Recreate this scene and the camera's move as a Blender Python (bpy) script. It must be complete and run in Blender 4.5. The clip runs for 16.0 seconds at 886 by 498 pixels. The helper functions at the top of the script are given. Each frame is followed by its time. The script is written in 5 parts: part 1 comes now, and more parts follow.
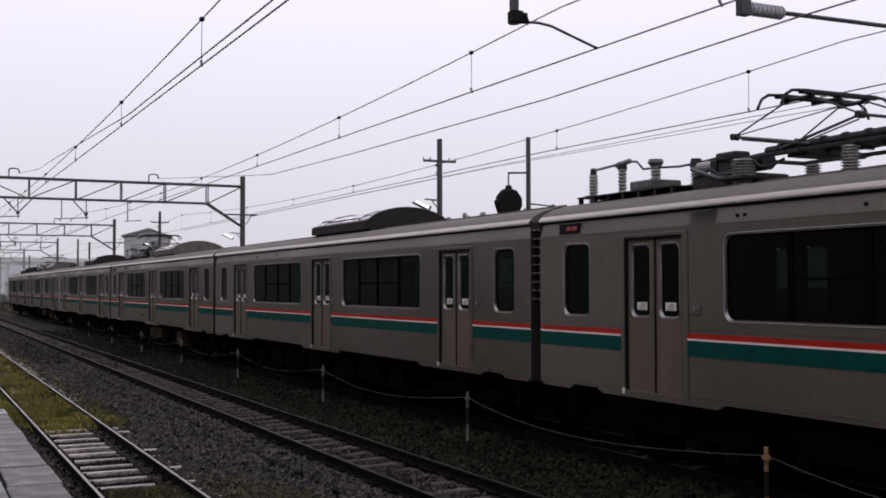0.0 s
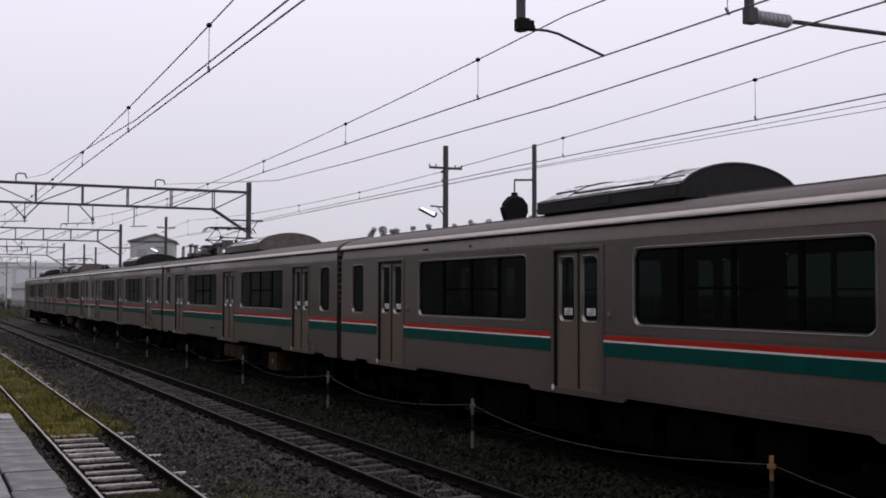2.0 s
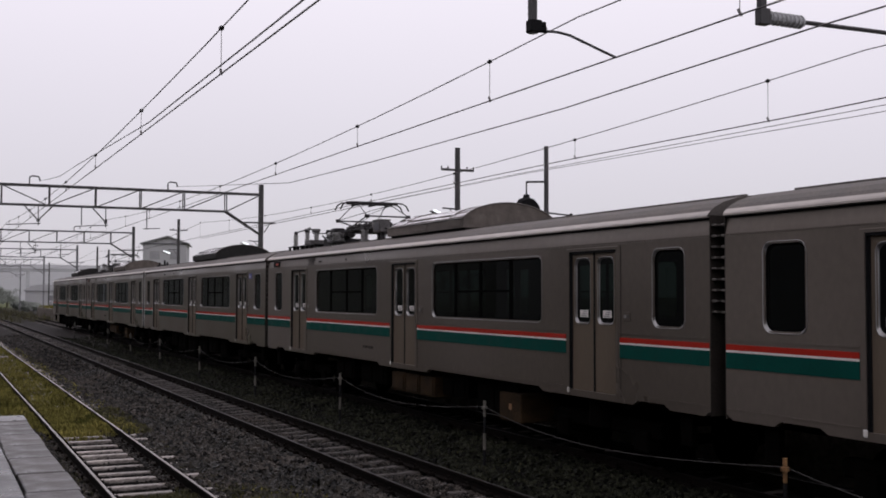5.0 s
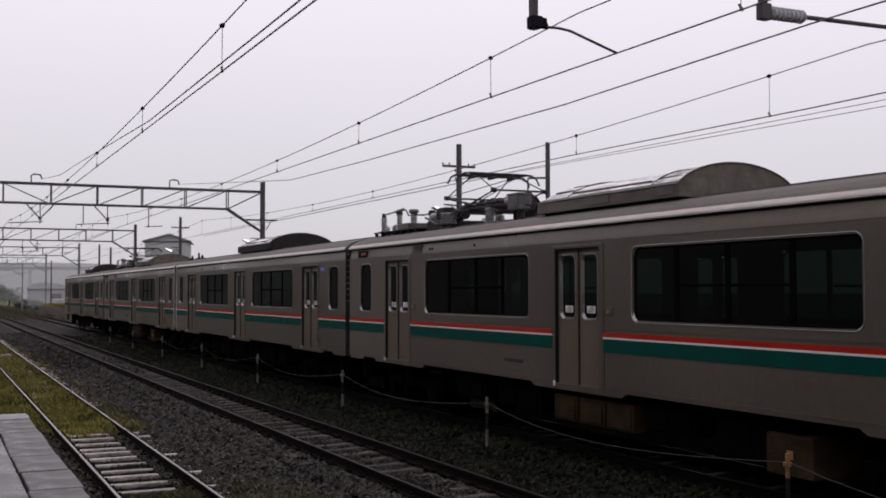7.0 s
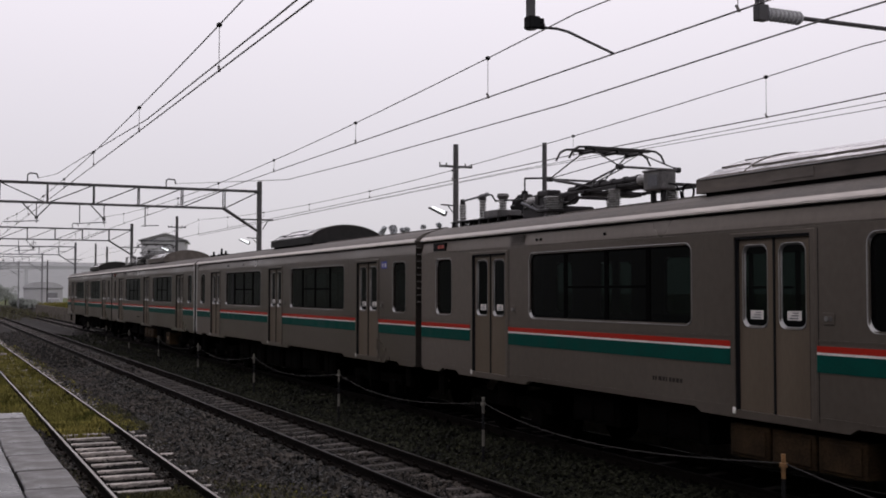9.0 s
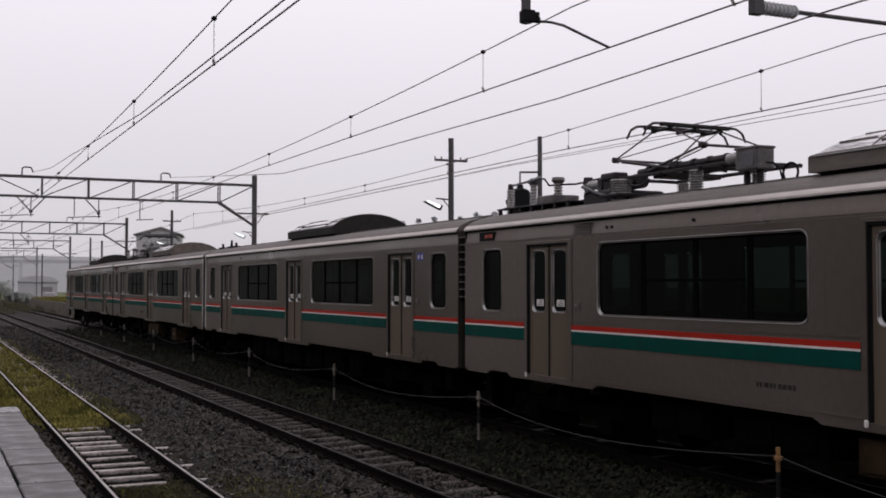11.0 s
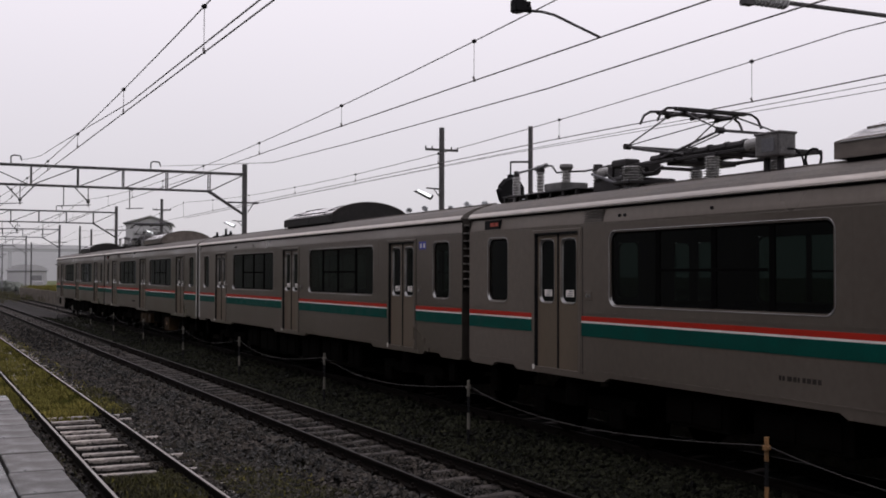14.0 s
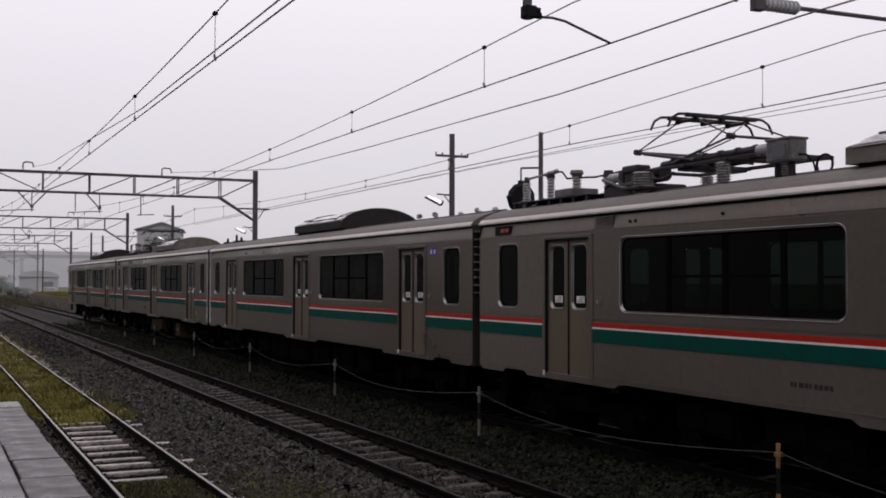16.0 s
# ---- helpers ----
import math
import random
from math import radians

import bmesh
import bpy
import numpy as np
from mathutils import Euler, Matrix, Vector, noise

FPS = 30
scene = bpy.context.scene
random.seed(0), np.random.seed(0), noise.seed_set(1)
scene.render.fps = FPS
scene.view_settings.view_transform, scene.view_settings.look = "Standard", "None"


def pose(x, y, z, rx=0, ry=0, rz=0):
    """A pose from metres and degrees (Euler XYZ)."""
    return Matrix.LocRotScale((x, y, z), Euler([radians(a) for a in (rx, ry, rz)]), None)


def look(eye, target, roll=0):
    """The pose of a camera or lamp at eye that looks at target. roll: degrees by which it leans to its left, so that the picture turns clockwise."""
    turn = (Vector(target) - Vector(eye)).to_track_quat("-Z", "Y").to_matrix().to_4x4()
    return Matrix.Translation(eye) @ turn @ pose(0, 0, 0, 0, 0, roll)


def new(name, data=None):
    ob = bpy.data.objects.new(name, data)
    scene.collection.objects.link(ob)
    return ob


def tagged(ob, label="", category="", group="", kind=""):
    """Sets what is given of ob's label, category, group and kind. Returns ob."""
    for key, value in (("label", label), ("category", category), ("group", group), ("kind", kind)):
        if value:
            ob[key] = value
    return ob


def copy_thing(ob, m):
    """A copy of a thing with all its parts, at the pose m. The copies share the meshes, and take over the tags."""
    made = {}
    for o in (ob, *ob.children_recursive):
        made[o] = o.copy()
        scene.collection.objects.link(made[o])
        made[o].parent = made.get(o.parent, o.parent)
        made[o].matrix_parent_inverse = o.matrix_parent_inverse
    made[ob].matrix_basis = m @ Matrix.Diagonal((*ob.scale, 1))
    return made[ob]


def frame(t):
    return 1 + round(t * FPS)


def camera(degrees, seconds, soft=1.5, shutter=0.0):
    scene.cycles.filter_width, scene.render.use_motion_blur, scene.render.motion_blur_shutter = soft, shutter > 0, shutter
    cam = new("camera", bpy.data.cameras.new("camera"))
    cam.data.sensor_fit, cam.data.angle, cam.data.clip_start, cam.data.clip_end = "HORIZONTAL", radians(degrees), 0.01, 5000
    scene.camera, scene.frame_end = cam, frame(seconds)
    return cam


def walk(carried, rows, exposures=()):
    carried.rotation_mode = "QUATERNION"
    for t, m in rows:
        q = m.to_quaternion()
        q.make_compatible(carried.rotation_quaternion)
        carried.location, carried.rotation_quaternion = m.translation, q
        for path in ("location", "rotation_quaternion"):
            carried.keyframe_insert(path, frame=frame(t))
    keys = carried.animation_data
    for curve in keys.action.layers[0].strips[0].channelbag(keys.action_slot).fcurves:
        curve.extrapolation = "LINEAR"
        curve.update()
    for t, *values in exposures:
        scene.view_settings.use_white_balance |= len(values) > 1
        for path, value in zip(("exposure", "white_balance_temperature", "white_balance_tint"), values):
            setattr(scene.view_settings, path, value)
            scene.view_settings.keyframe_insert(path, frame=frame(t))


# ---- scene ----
# ---------------------------------------------------------------- camera
LENS = 43.8
cam = camera(LENS, 16.0, soft=1.8)
EYE = 2.49
PATH = [
    (0.0, -25.906, 1.964, 0.109), (0.5, -25.806, 2.049, -0.010), (1.0, -25.619, 2.152, -0.045),
    (1.5, -25.619, 2.203, -0.301), (2.0, -25.622, 2.316, -0.179), (2.5, -25.323, 2.337, -0.376),
    (3.0, -25.062, 2.364, -0.364), (3.5, -25.046, 2.344, -0.307), (4.0, -24.969, 2.483, -0.331),
    (5.2, -25.02, 2.40, -0.09), (6.5, -25.067, 2.303, 0.170), (7.0, -24.899, 2.239, 0.087),
    (7.5, -25.049, 2.185, 0.025), (8.0, -25.153, 2.274, -0.041), (8.5, -25.138, 2.314, -0.021),
    (9.0, -25.078, 2.242, -0.051), (10.2, -25.24, 2.03, -0.02), (11.5, -25.403, 1.812, 0.014),
    (12.0, -25.536, 1.642, 0.090), (12.5, -25.668, 1.449, 0.023), (13.0, -25.678, 1.139, 0.047),
    (13.5, -25.764, 1.163, -0.034), (14.0, -25.823, 1.383, -0.157), (14.5, -25.760, 1.799, -0.397),
    (15.0, -25.466, 1.903, -0.417), (15.5, -25.274, 1.777, -0.263), (16.0, -25.284, 1.698, -0.131)]
walk(cam, [(t, pose(0, 0, EYE, 90 + p, r, y)) for t, y, p, r in PATH], [(0.0, 0.08, 6330, 12), (1.5, 0.0, 6300, 12), (3.5, -0.05, 6380, 12), (7.0, -0.05, 6500, 10), (9.0, -0.03, 6550, 10), (12.0, -0.01, 6550, 10), (16.0, -0.01, 6550, 10)])

# ---------------------------------------------------------------- light: overcast, rainy
SUN_EL, SUN_AZ = radians(58), radians(200)
world = bpy.data.worlds.new("overcast_sky")
scene.world = world
world.use_nodes = True
wn, wl = world.node_tree.nodes, world.node_tree.links
wn.clear()
sky = wn.new("ShaderNodeTexSky")
sky.sky_type, sky.sun_disc, sky.sun_elevation, sky.sun_rotation = "NISHITA", False, SUN_EL, SUN_AZ
sky_dim = wn.new("ShaderNodeMixRGB")
sky_dim.blend_type, sky_dim.inputs[0].default_value, sky_dim.inputs[2].default_value = "MULTIPLY", 1.0, (0.12, 0.12, 0.12, 1)
tc = wn.new("ShaderNodeTexCoord")
sep = wn.new("ShaderNodeSeparateXYZ")
ramp = wn.new("ShaderNodeValToRGB")
ramp.color_ramp.elements[0].position, ramp.color_ramp.elements[0].color = 0.0, (0.625, 0.598, 0.64, 1)
ramp.color_ramp.elements[1].position, ramp.color_ramp.elements[1].color = 0.32, (1.045, 0.978, 1.065, 1)
cloud = wn.new("ShaderNodeTexNoise")
cloud.inputs["Scale"].default_value, cloud.inputs["Detail"].default_value = 2.2, 4
cloud_mix = wn.new("ShaderNodeMixRGB")
cloud_mix.blend_type, cloud_mix.inputs[0].default_value = "SOFT_LIGHT", 0.10
mix = wn.new("ShaderNodeMixRGB")
mix.inputs[0].default_value = 0.94
bg = wn.new("ShaderNodeBackground")
bg.inputs[1].default_value = 1.0
wo = wn.new("ShaderNodeOutputWorld")
wl.new(sky.outputs[0], sky_dim.inputs[1])
wl.new(tc.outputs["Generated"], sep.inputs[0])
wl.new(sep.outputs[2], ramp.inputs[0])
wl.new(tc.outputs["Generated"], cloud.inputs["Vector"])
wl.new(ramp.outputs[0], cloud_mix.inputs[1])
wl.new(cloud.outputs["Fac"], cloud_mix.inputs[2])
wl.new(sky_dim.outputs[0], mix.inputs[1])
wl.new(cloud_mix.outputs[0], mix.inputs[2])
wl.new(mix.outputs[0], bg.inputs[0])
wl.new(bg.outputs[0], wo.inputs[0])
sun = new("sun", bpy.data.lights.new("sun", "SUN"))
sun.data.energy, sun.data.angle, sun.data.color = 0.35, radians(40), (1.0, 0.97, 0.93)
sun.matrix_world = look((0, 0, 50), (math.sin(SUN_AZ) * -20 * math.cos(SUN_EL), 20 * math.cos(SUN_EL) * -math.cos(SUN_AZ), 50 - 20 * math.sin(SUN_EL)))


# ---------------------------------------------------------------- materials
def mat(name, color, rough=0.7, metal=0.0, scale=6.0, vary=0.25, fine=60.0, bump=0.15, spec=0.5, wet=0.0, tint=None, stretch=(1, 1, 1), island=None):
    """A surface with patches at a large and a small scale, and relief."""
    m = bpy.data.materials.new(name)
    m.use_nodes = True
    n, l = m.node_tree.nodes, m.node_tree.links
    b = n["Principled BSDF"]
    b.inputs["Metallic"].default_value = metal
    b.inputs["Specular IOR Level"].default_value = spec
    tcn, mp = n.new("ShaderNodeTexCoord"), n.new("ShaderNodeMapping")
    mp.inputs["Scale"].default_value = stretch
    l.new(tcn.outputs["Object"], mp.inputs[0])
    big, small = n.new("ShaderNodeTexNoise"), n.new("ShaderNodeTexNoise")
    big.inputs["Scale"].default_value, big.inputs["Detail"].default_value = scale, 5
    small.inputs["Scale"].default_value, small.inputs["Detail"].default_value = fine, 3
    l.new(mp.outputs[0], big.inputs["Vector"])
    l.new(mp.outputs[0], small.inputs["Vector"])
    r1 = n.new("ShaderNodeMapRange")
    r1.inputs[1].default_value, r1.inputs[2].default_value = 0.3, 0.7
    r1.inputs[3].default_value, r1.inputs[4].default_value = 0, 1
    l.new(big.outputs["Fac"], r1.inputs[0])
    mixer = n.new("ShaderNodeMixRGB")
    c2 = tint or tuple(min(1, c * (1 + vary)) for c in color)
    mixer.inputs[1].default_value = (*[c * (1 - vary) for c in color], 1)
    mixer.inputs[2].default_value = (*c2, 1)
    l.new(r1.outputs[0], mixer.inputs[0])
    grain = n.new("ShaderNodeMixRGB")
    grain.blend_type, grain.inputs[0].default_value = "OVERLAY", min(1, vary * 1.6)
    l.new(mixer.outputs[0], grain.inputs[1])
    l.new(small.outputs["Fac"], grain.inputs[2])
    out = grain.outputs[0]
    if island:
        info, geo = n.new("ShaderNodeObjectInfo"), n.new("ShaderNodeNewGeometry")
        add = n.new("ShaderNodeMath")
        add.operation = "ADD"
        l.new(info.outputs["Random"], add.inputs[0])
        l.new(geo.outputs["Random Per Island"], add.inputs[1])
        fr = n.new("ShaderNodeMapRange")
        fr.inputs[1].default_value, fr.inputs[2].default_value = 0, 2
        fr.inputs[3].default_value, fr.inputs[4].default_value = island
        l.new(add.outputs[0], fr.inputs[0])
        mul = n.new("ShaderNodeMixRGB")
        mul.blend_type, mul.inputs[0].default_value = "MULTIPLY", 1.0
        l.new(out, mul.inputs[1])
        l.new(fr.outputs[0], mul.inputs[2])
        out = mul.outputs[0]
    l.new(out, b.inputs["Base Color"])
    rr = n.new("ShaderNodeMapRange")
    rr.inputs[3].default_value, rr.inputs[4].default_value = max(0.03, rough - 0.12 - wet), min(1, rough + 0.12)
    l.new(r1.outputs[0], rr.inputs[0])
    l.new(rr.outputs[0], b.inputs["Roughness"])
    if bump:
        bp = n.new("ShaderNodeBump")
        bp.inputs["Strength"].default_value, bp.inputs["Distance"].default_value = bump, 0.02
        l.new(small.outputs["Fac"], bp.inputs["Height"])
        l.new(bp.outputs[0], b.inputs["Normal"])
    return m


def glass(name, color, rough=0.02):
    m = bpy.data.materials.new(name)
    m.use_nodes = True
    n, l = m.node_tree.nodes, m.node_tree.links
    n.clear()
    o, g, t, x = n.new("ShaderNodeOutputMaterial"), n.new("ShaderNodeBsdfGlossy"), n.new("ShaderNodeBsdfTransparent"), n.new("ShaderNodeMixShader")
    lw, pw, fr = n.new("ShaderNodeLayerWeight"), n.new("ShaderNodeMath"), n.new("ShaderNodeMapRange")
    lw.inputs[0].default_value = 0.5
    pw.operation, pw.inputs[1].default_value = "POWER", 4.0
    fr.inputs[3].default_value, fr.inputs[4].default_value = 0.045, 1.0
    l.new(lw.outputs["Facing"], pw.inputs[0])
    l.new(pw.outputs[0], fr.inputs[0])
    g.inputs["Color"].default_value, g.inputs["Roughness"].default_value = (0.9, 0.92, 0.95, 1), rough
    t.inputs[0].default_value = (*color, 1)
    l.new(fr.outputs[0], x.inputs[0])
    l.new(t.outputs[0], x.inputs[1])
    l.new(g.outputs[0], x.inputs[2])
    l.new(x.outputs[0], o.inputs[0])
    return m


def glow(name, color, strength):
    m = bpy.data.materials.new(name)
    m.use_nodes = True
    b = m.node_tree.nodes["Principled BSDF"]
    b.inputs["Base Color"].default_value = (*color, 1)
    b.inputs["Emission Color"].default_value = (*color, 1)
    b.inputs["Emission Strength"].default_value = strength
    return m


STEEL = mat("brushed_stainless_side", (0.124, 0.105, 0.089), 0.38, 0.40, 0.6, 0.10, 22, 0.006, spec=0.3, stretch=(1, 0.5, 0.4))
DOORM = mat("door_stainless", (0.125, 0.098, 0.072), 0.42, 0.3, 1.5, 0.10, 40, 0.02, spec=0.3, stretch=(1, 1, 0.2))
ROOFM = mat("dark_grey_roof_coat", (0.095, 0.083, 0.075), 0.75, 0, 2.5, 0.3, 30, 0.2)
EDGEM = mat("roof_edge_grey", (0.42, 0.38, 0.35), 0.45, 0.1, 1.2, 0.22, 30, 0.05, stretch=(1, 0.12, 1))
# Rain-wet top; its bright and dark streaks are sky sheen put into colour.
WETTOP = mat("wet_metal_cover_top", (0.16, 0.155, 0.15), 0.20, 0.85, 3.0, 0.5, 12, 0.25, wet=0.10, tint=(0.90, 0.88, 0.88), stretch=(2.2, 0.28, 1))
COVERM = mat("brown_grey_cooler_cover", (0.098, 0.084, 0.074), 0.6, 0, 2.2, 0.30, 9, 0.2, spec=0.25, stretch=(1, 0.3, 1))
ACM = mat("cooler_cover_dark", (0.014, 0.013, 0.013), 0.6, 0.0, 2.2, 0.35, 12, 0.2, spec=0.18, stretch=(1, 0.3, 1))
FRAMEM = mat("window_frame_alloy", (0.30, 0.295, 0.29), 0.42, 0.8, 4, 0.10, 50, 0.01)
GASKET = mat("matt_black_gasket", (0.004, 0.004, 0.004), 0.95, 0, 8, 0.2, 80, 0.02, spec=0.0)
RUBBER = mat("black_rubber", (0.008, 0.008, 0.009), 0.8, 0, 8, 0.2, 80, 0.05, spec=0.12)
REDM = mat("red_stripe_film", (0.31, 0.012, 0.004), 0.5, 0, 3, 0.10, 50, 0.01, spec=0.2)
WHITEM = mat("white_stripe_film", (0.62, 0.59, 0.56), 0.5, 0, 3, 0.06, 50, 0.01, spec=0.3)
GREENM = mat("green_stripe_film", (0.0, 0.046, 0.036), 0.6, 0, 3, 0.15, 50, 0.01, spec=0.08)
# Underfloor parts near black: the deep shade below the car is in the colour.
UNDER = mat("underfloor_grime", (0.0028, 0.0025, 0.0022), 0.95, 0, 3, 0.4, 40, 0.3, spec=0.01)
RUSTBOX = mat("brown_equipment_box", (0.030, 0.019, 0.010), 0.85, 0, 3, 0.45, 40, 0.2, spec=0.08)
INSIDE = mat("car_interior_panel", (0.30, 0.31, 0.29), 0.7, 0, 3, 0.1, 40, 0.02)
SEATM = mat("seat_moquette", (0.05, 0.03, 0.05), 0.9, 0, 5, 0.2, 90, 0.2)
PANE = glass("tinted_window_glass", (0.070, 0.094, 0.085))
CABM = mat("pale_cab_panel", (0.34, 0.33, 0.32), 0.45, 0.1, 3, 0.15, 40, 0.03)
CERAMIC = mat("grey_porcelain", (0.24, 0.235, 0.23), 0.25, 0, 6, 0.12, 60, 0.02)
PANTOM = mat("dark_oily_steel", (0.020, 0.018, 0.019), 0.55, 0.3, 6, 0.45, 60, 0.15, spec=0.3)
CASEM = mat("grey_painted_case", (0.085, 0.080, 0.080), 0.5, 0.1, 5, 0.4, 40, 0.1)
# Pale metal; on the far gantries its paleness is painted haze.
PALESTEEL = mat("pale_galvanised_steel", (0.19, 0.19, 0.20), 0.6, 0.3, 3, 0.2, 50, 0.05)
EARTHM = mat("brown_earth_bank", (0.115, 0.10, 0.085), 0.9, 0, 1.5, 0.4, 12, 0.6, spec=0.1)
DARKSTEEL = mat("dark_weathered_steel", (0.055, 0.053, 0.055), 0.6, 0.4, 4, 0.3, 60, 0.1)
GALV = mat("weathered_galvanised_steel", (0.10, 0.10, 0.11), 0.6, 0.4, 3, 0.3, 50, 0.08)
WIREM = mat("copper_wire_dark", (0.10, 0.09, 0.09), 0.55, 0.5, 4, 0.2, 50, 0.0)
# Bed under the stones kept near black: shade in the gaps, as colour.
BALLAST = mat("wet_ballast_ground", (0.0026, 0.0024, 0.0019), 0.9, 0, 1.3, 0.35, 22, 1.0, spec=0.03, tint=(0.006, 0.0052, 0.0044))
# Far part of the same bed, paler to carry haze and grazing sheen.
FARBED = mat("wet_fine_gravel", (0.0095, 0.0086, 0.0076), 0.8, 0, 0.5, 0.4, 6, 0.8, spec=0.06, tint=(0.026, 0.0225, 0.0205))
STONE = mat("crushed_stone", (0.0085, 0.0080, 0.0060), 0.6, 0, 0.55, 0.35, 40, 0.2, spec=0.20, tint=(0.0215, 0.0178, 0.0150), island=(-3.0, 5.6))
# Greener, darker version of STONE: the gloom beside the train is painted in.
SHADESTONE = mat("oily_greenish_stone", (0.0040, 0.0046, 0.0026), 0.7, 0, 0.7, 0.4, 40, 0.2, spec=0.06, tint=(0.0100, 0.0104, 0.0066), island=(-2.4, 4.4))
DIRT = mat("soil_and_weeds", (0.085, 0.10, 0.045), 0.95, 0, 0.4, 0.35, 9, 0.8, spec=0.1, tint=(0.13, 0.145, 0.07))
RAILM = mat("rusted_rail_side", (0.0065, 0.0050, 0.0042), 0.9, 0.0, 6, 0.35, 60, 0.15, spec=0.05)
RAILTOP = mat("worn_rail_head", (0.27, 0.24, 0.21), 0.32, 0.9, 4, 0.12, 60, 0.03, stretch=(6, 0.2, 6))
RAILDULL = mat("dull_rail_head", (0.008, 0.0068, 0.006), 0.55, 0.0, 4, 0.25, 60, 0.03, spec=0.25, stretch=(6, 0.2, 6))
SLEEPER = mat("weathered_sleeper", (0.235, 0.21, 0.192), 0.6, 0, 5, 0.6, 40, 0.4, wet=0.15, spec=0.35, stretch=(0.3, 1, 1), island=(0.4, 1.6))
DARKSLEEPER = mat("dark_sleeper", (0.060, 0.052, 0.048), 0.7, 0, 5, 0.45, 40, 0.4, spec=0.2, stretch=(0.3, 1, 1), island=(0.4, 1.7))
CONCRETE = mat("wet_platform_concrete", (0.13, 0.125, 0.125), 0.45, 0, 2.2, 0.25, 45, 0.12, wet=0.22)
SLABM = mat("platform_edge_slab", (0.070, 0.064, 0.061), 0.6, 0, 3.5, 0.5, 45, 0.15, wet=0.25, spec=0.4, island=(0.55, 1.45))
ASPHALT = mat("wet_asphalt", (0.024, 0.023, 0.024), 0.40, 0, 1.6, 0.5, 60, 0.15, wet=0.3, tint=(0.075, 0.071, 0.070))
PUDDLE = mat("rain_water_film", (0.02, 0.02, 0.021), 0.12, 0, 3, 0.2, 30, 0.02, spec=0.6, wet=0.08)
GRASSM = mat("yellow_green_grass", (0.140, 0.148, 0.030), 0.9, 0, 0.9, 0.5, 20, 0.0, spec=0.08, tint=(0.27, 0.235, 0.070), island=(0.2, 1.8))
# Bush leaves paled in colour to stand for rain haze.
BUSHM = mat("hazy_bush_leaves", (0.215, 0.23, 0.21), 0.9, 0, 0.5, 0.2, 10, 0.0, spec=0.05, island=(0.7, 1.3))
LEAFM = mat("weed_leaves", (0.040, 0.040, 0.014), 0.9, 0, 0.8, 0.35, 20, 0.0, tint=(0.085, 0.078, 0.026), island=(0.3, 1.7))
# Leaf colour lifted to pale grey as painted distance haze.
TREEM = mat("tree_leaves", (0.45, 0.46, 0.48), 0.9, 0, 0.5, 0.2, 10, 0.0, spec=0.05, island=(0.7, 1.3))
BARK = mat("bark", (0.09, 0.075, 0.06), 0.9, 0, 4, 0.3, 30, 0.4)
POSTW = mat("white_post_paint", (0.095, 0.088, 0.075), 0.6, 0, 8, 0.35, 60, 0.05)
POSTY = mat("orange_post_paint", (0.20, 0.105, 0.040), 0.6, 0, 8, 0.3, 60, 0.05)
ROPEM = mat("grey_rope", (0.028, 0.026, 0.025), 0.9, 0, 8, 0.25, 60, 0.1)
WALLM = mat("pale_grey_cladding", (0.36, 0.36, 0.37), 0.7, 0, 0.6, 0.08, 20, 0.05)
TILEM = mat("grey_roof_sheet", (0.27, 0.27, 0.28), 0.6, 0, 1, 0.15, 20, 0.1)
# Dark surfaces for the added light blockers out of view.
SLOPEM = mat("dark_wooded_slope", (0.018, 0.020, 0.015), 0.95, 0, 0.25, 0.5, 2.0, 0.5, spec=0.1)
UNSEENM = mat("station_wall_board", (0.060, 0.064, 0.060), 0.8, 0, 1, 0.2, 20, 0.1)
LAMPGLOW = glow("lit_fluorescent_tube", (0.93, 0.97, 1.0), 1.3)
REDSIGN = glow("lit_destination_display", (0.26, 0.035, 0.02), 0.06)
BLUESIGN = mat("blue_sticker_film", (0.05, 0.06, 0.30), 0.5, 0, 5, 0.1, 50, 0.01, spec=0.3)
ENDM = mat("dirty_car_end", (0.024, 0.020, 0.017), 0.7, 0, 3, 0.35, 30, 0.1, spec=0.2)


# Distance haze is put into the surface as a pale colour and its own glow.
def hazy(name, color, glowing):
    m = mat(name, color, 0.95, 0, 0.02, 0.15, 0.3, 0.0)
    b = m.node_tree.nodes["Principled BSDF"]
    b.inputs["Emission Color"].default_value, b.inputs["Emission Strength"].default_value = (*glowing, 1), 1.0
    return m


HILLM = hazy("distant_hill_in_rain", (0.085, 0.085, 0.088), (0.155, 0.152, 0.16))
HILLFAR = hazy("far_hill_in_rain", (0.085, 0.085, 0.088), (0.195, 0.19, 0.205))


# ---------------------------------------------------------------- building helpers
def part(name, bm, material, parent=None, label=""):
    me = bpy.data.meshes.new(name)
    bm.normal_update()
    bm.to_mesh(me)
    bm.free()
    for m in (material if isinstance(material, (list, tuple)) else [material]):
        me.materials.append(m)
    ob = new(name, me)
    if parent is not None:
        ob.parent = parent
    if label:
        ob["label"] = label
    return ob


def again(ob, m, parent):
    o = new(ob.name.split(".")[0], ob.data)
    o.parent, o.matrix_basis = parent, m
    if "label" in ob:
        o["label"] = ob["label"]
    return o


def empty(name, m=None):
    e = new(name)
    if m is not None:
        e.matrix_world = m
    return e


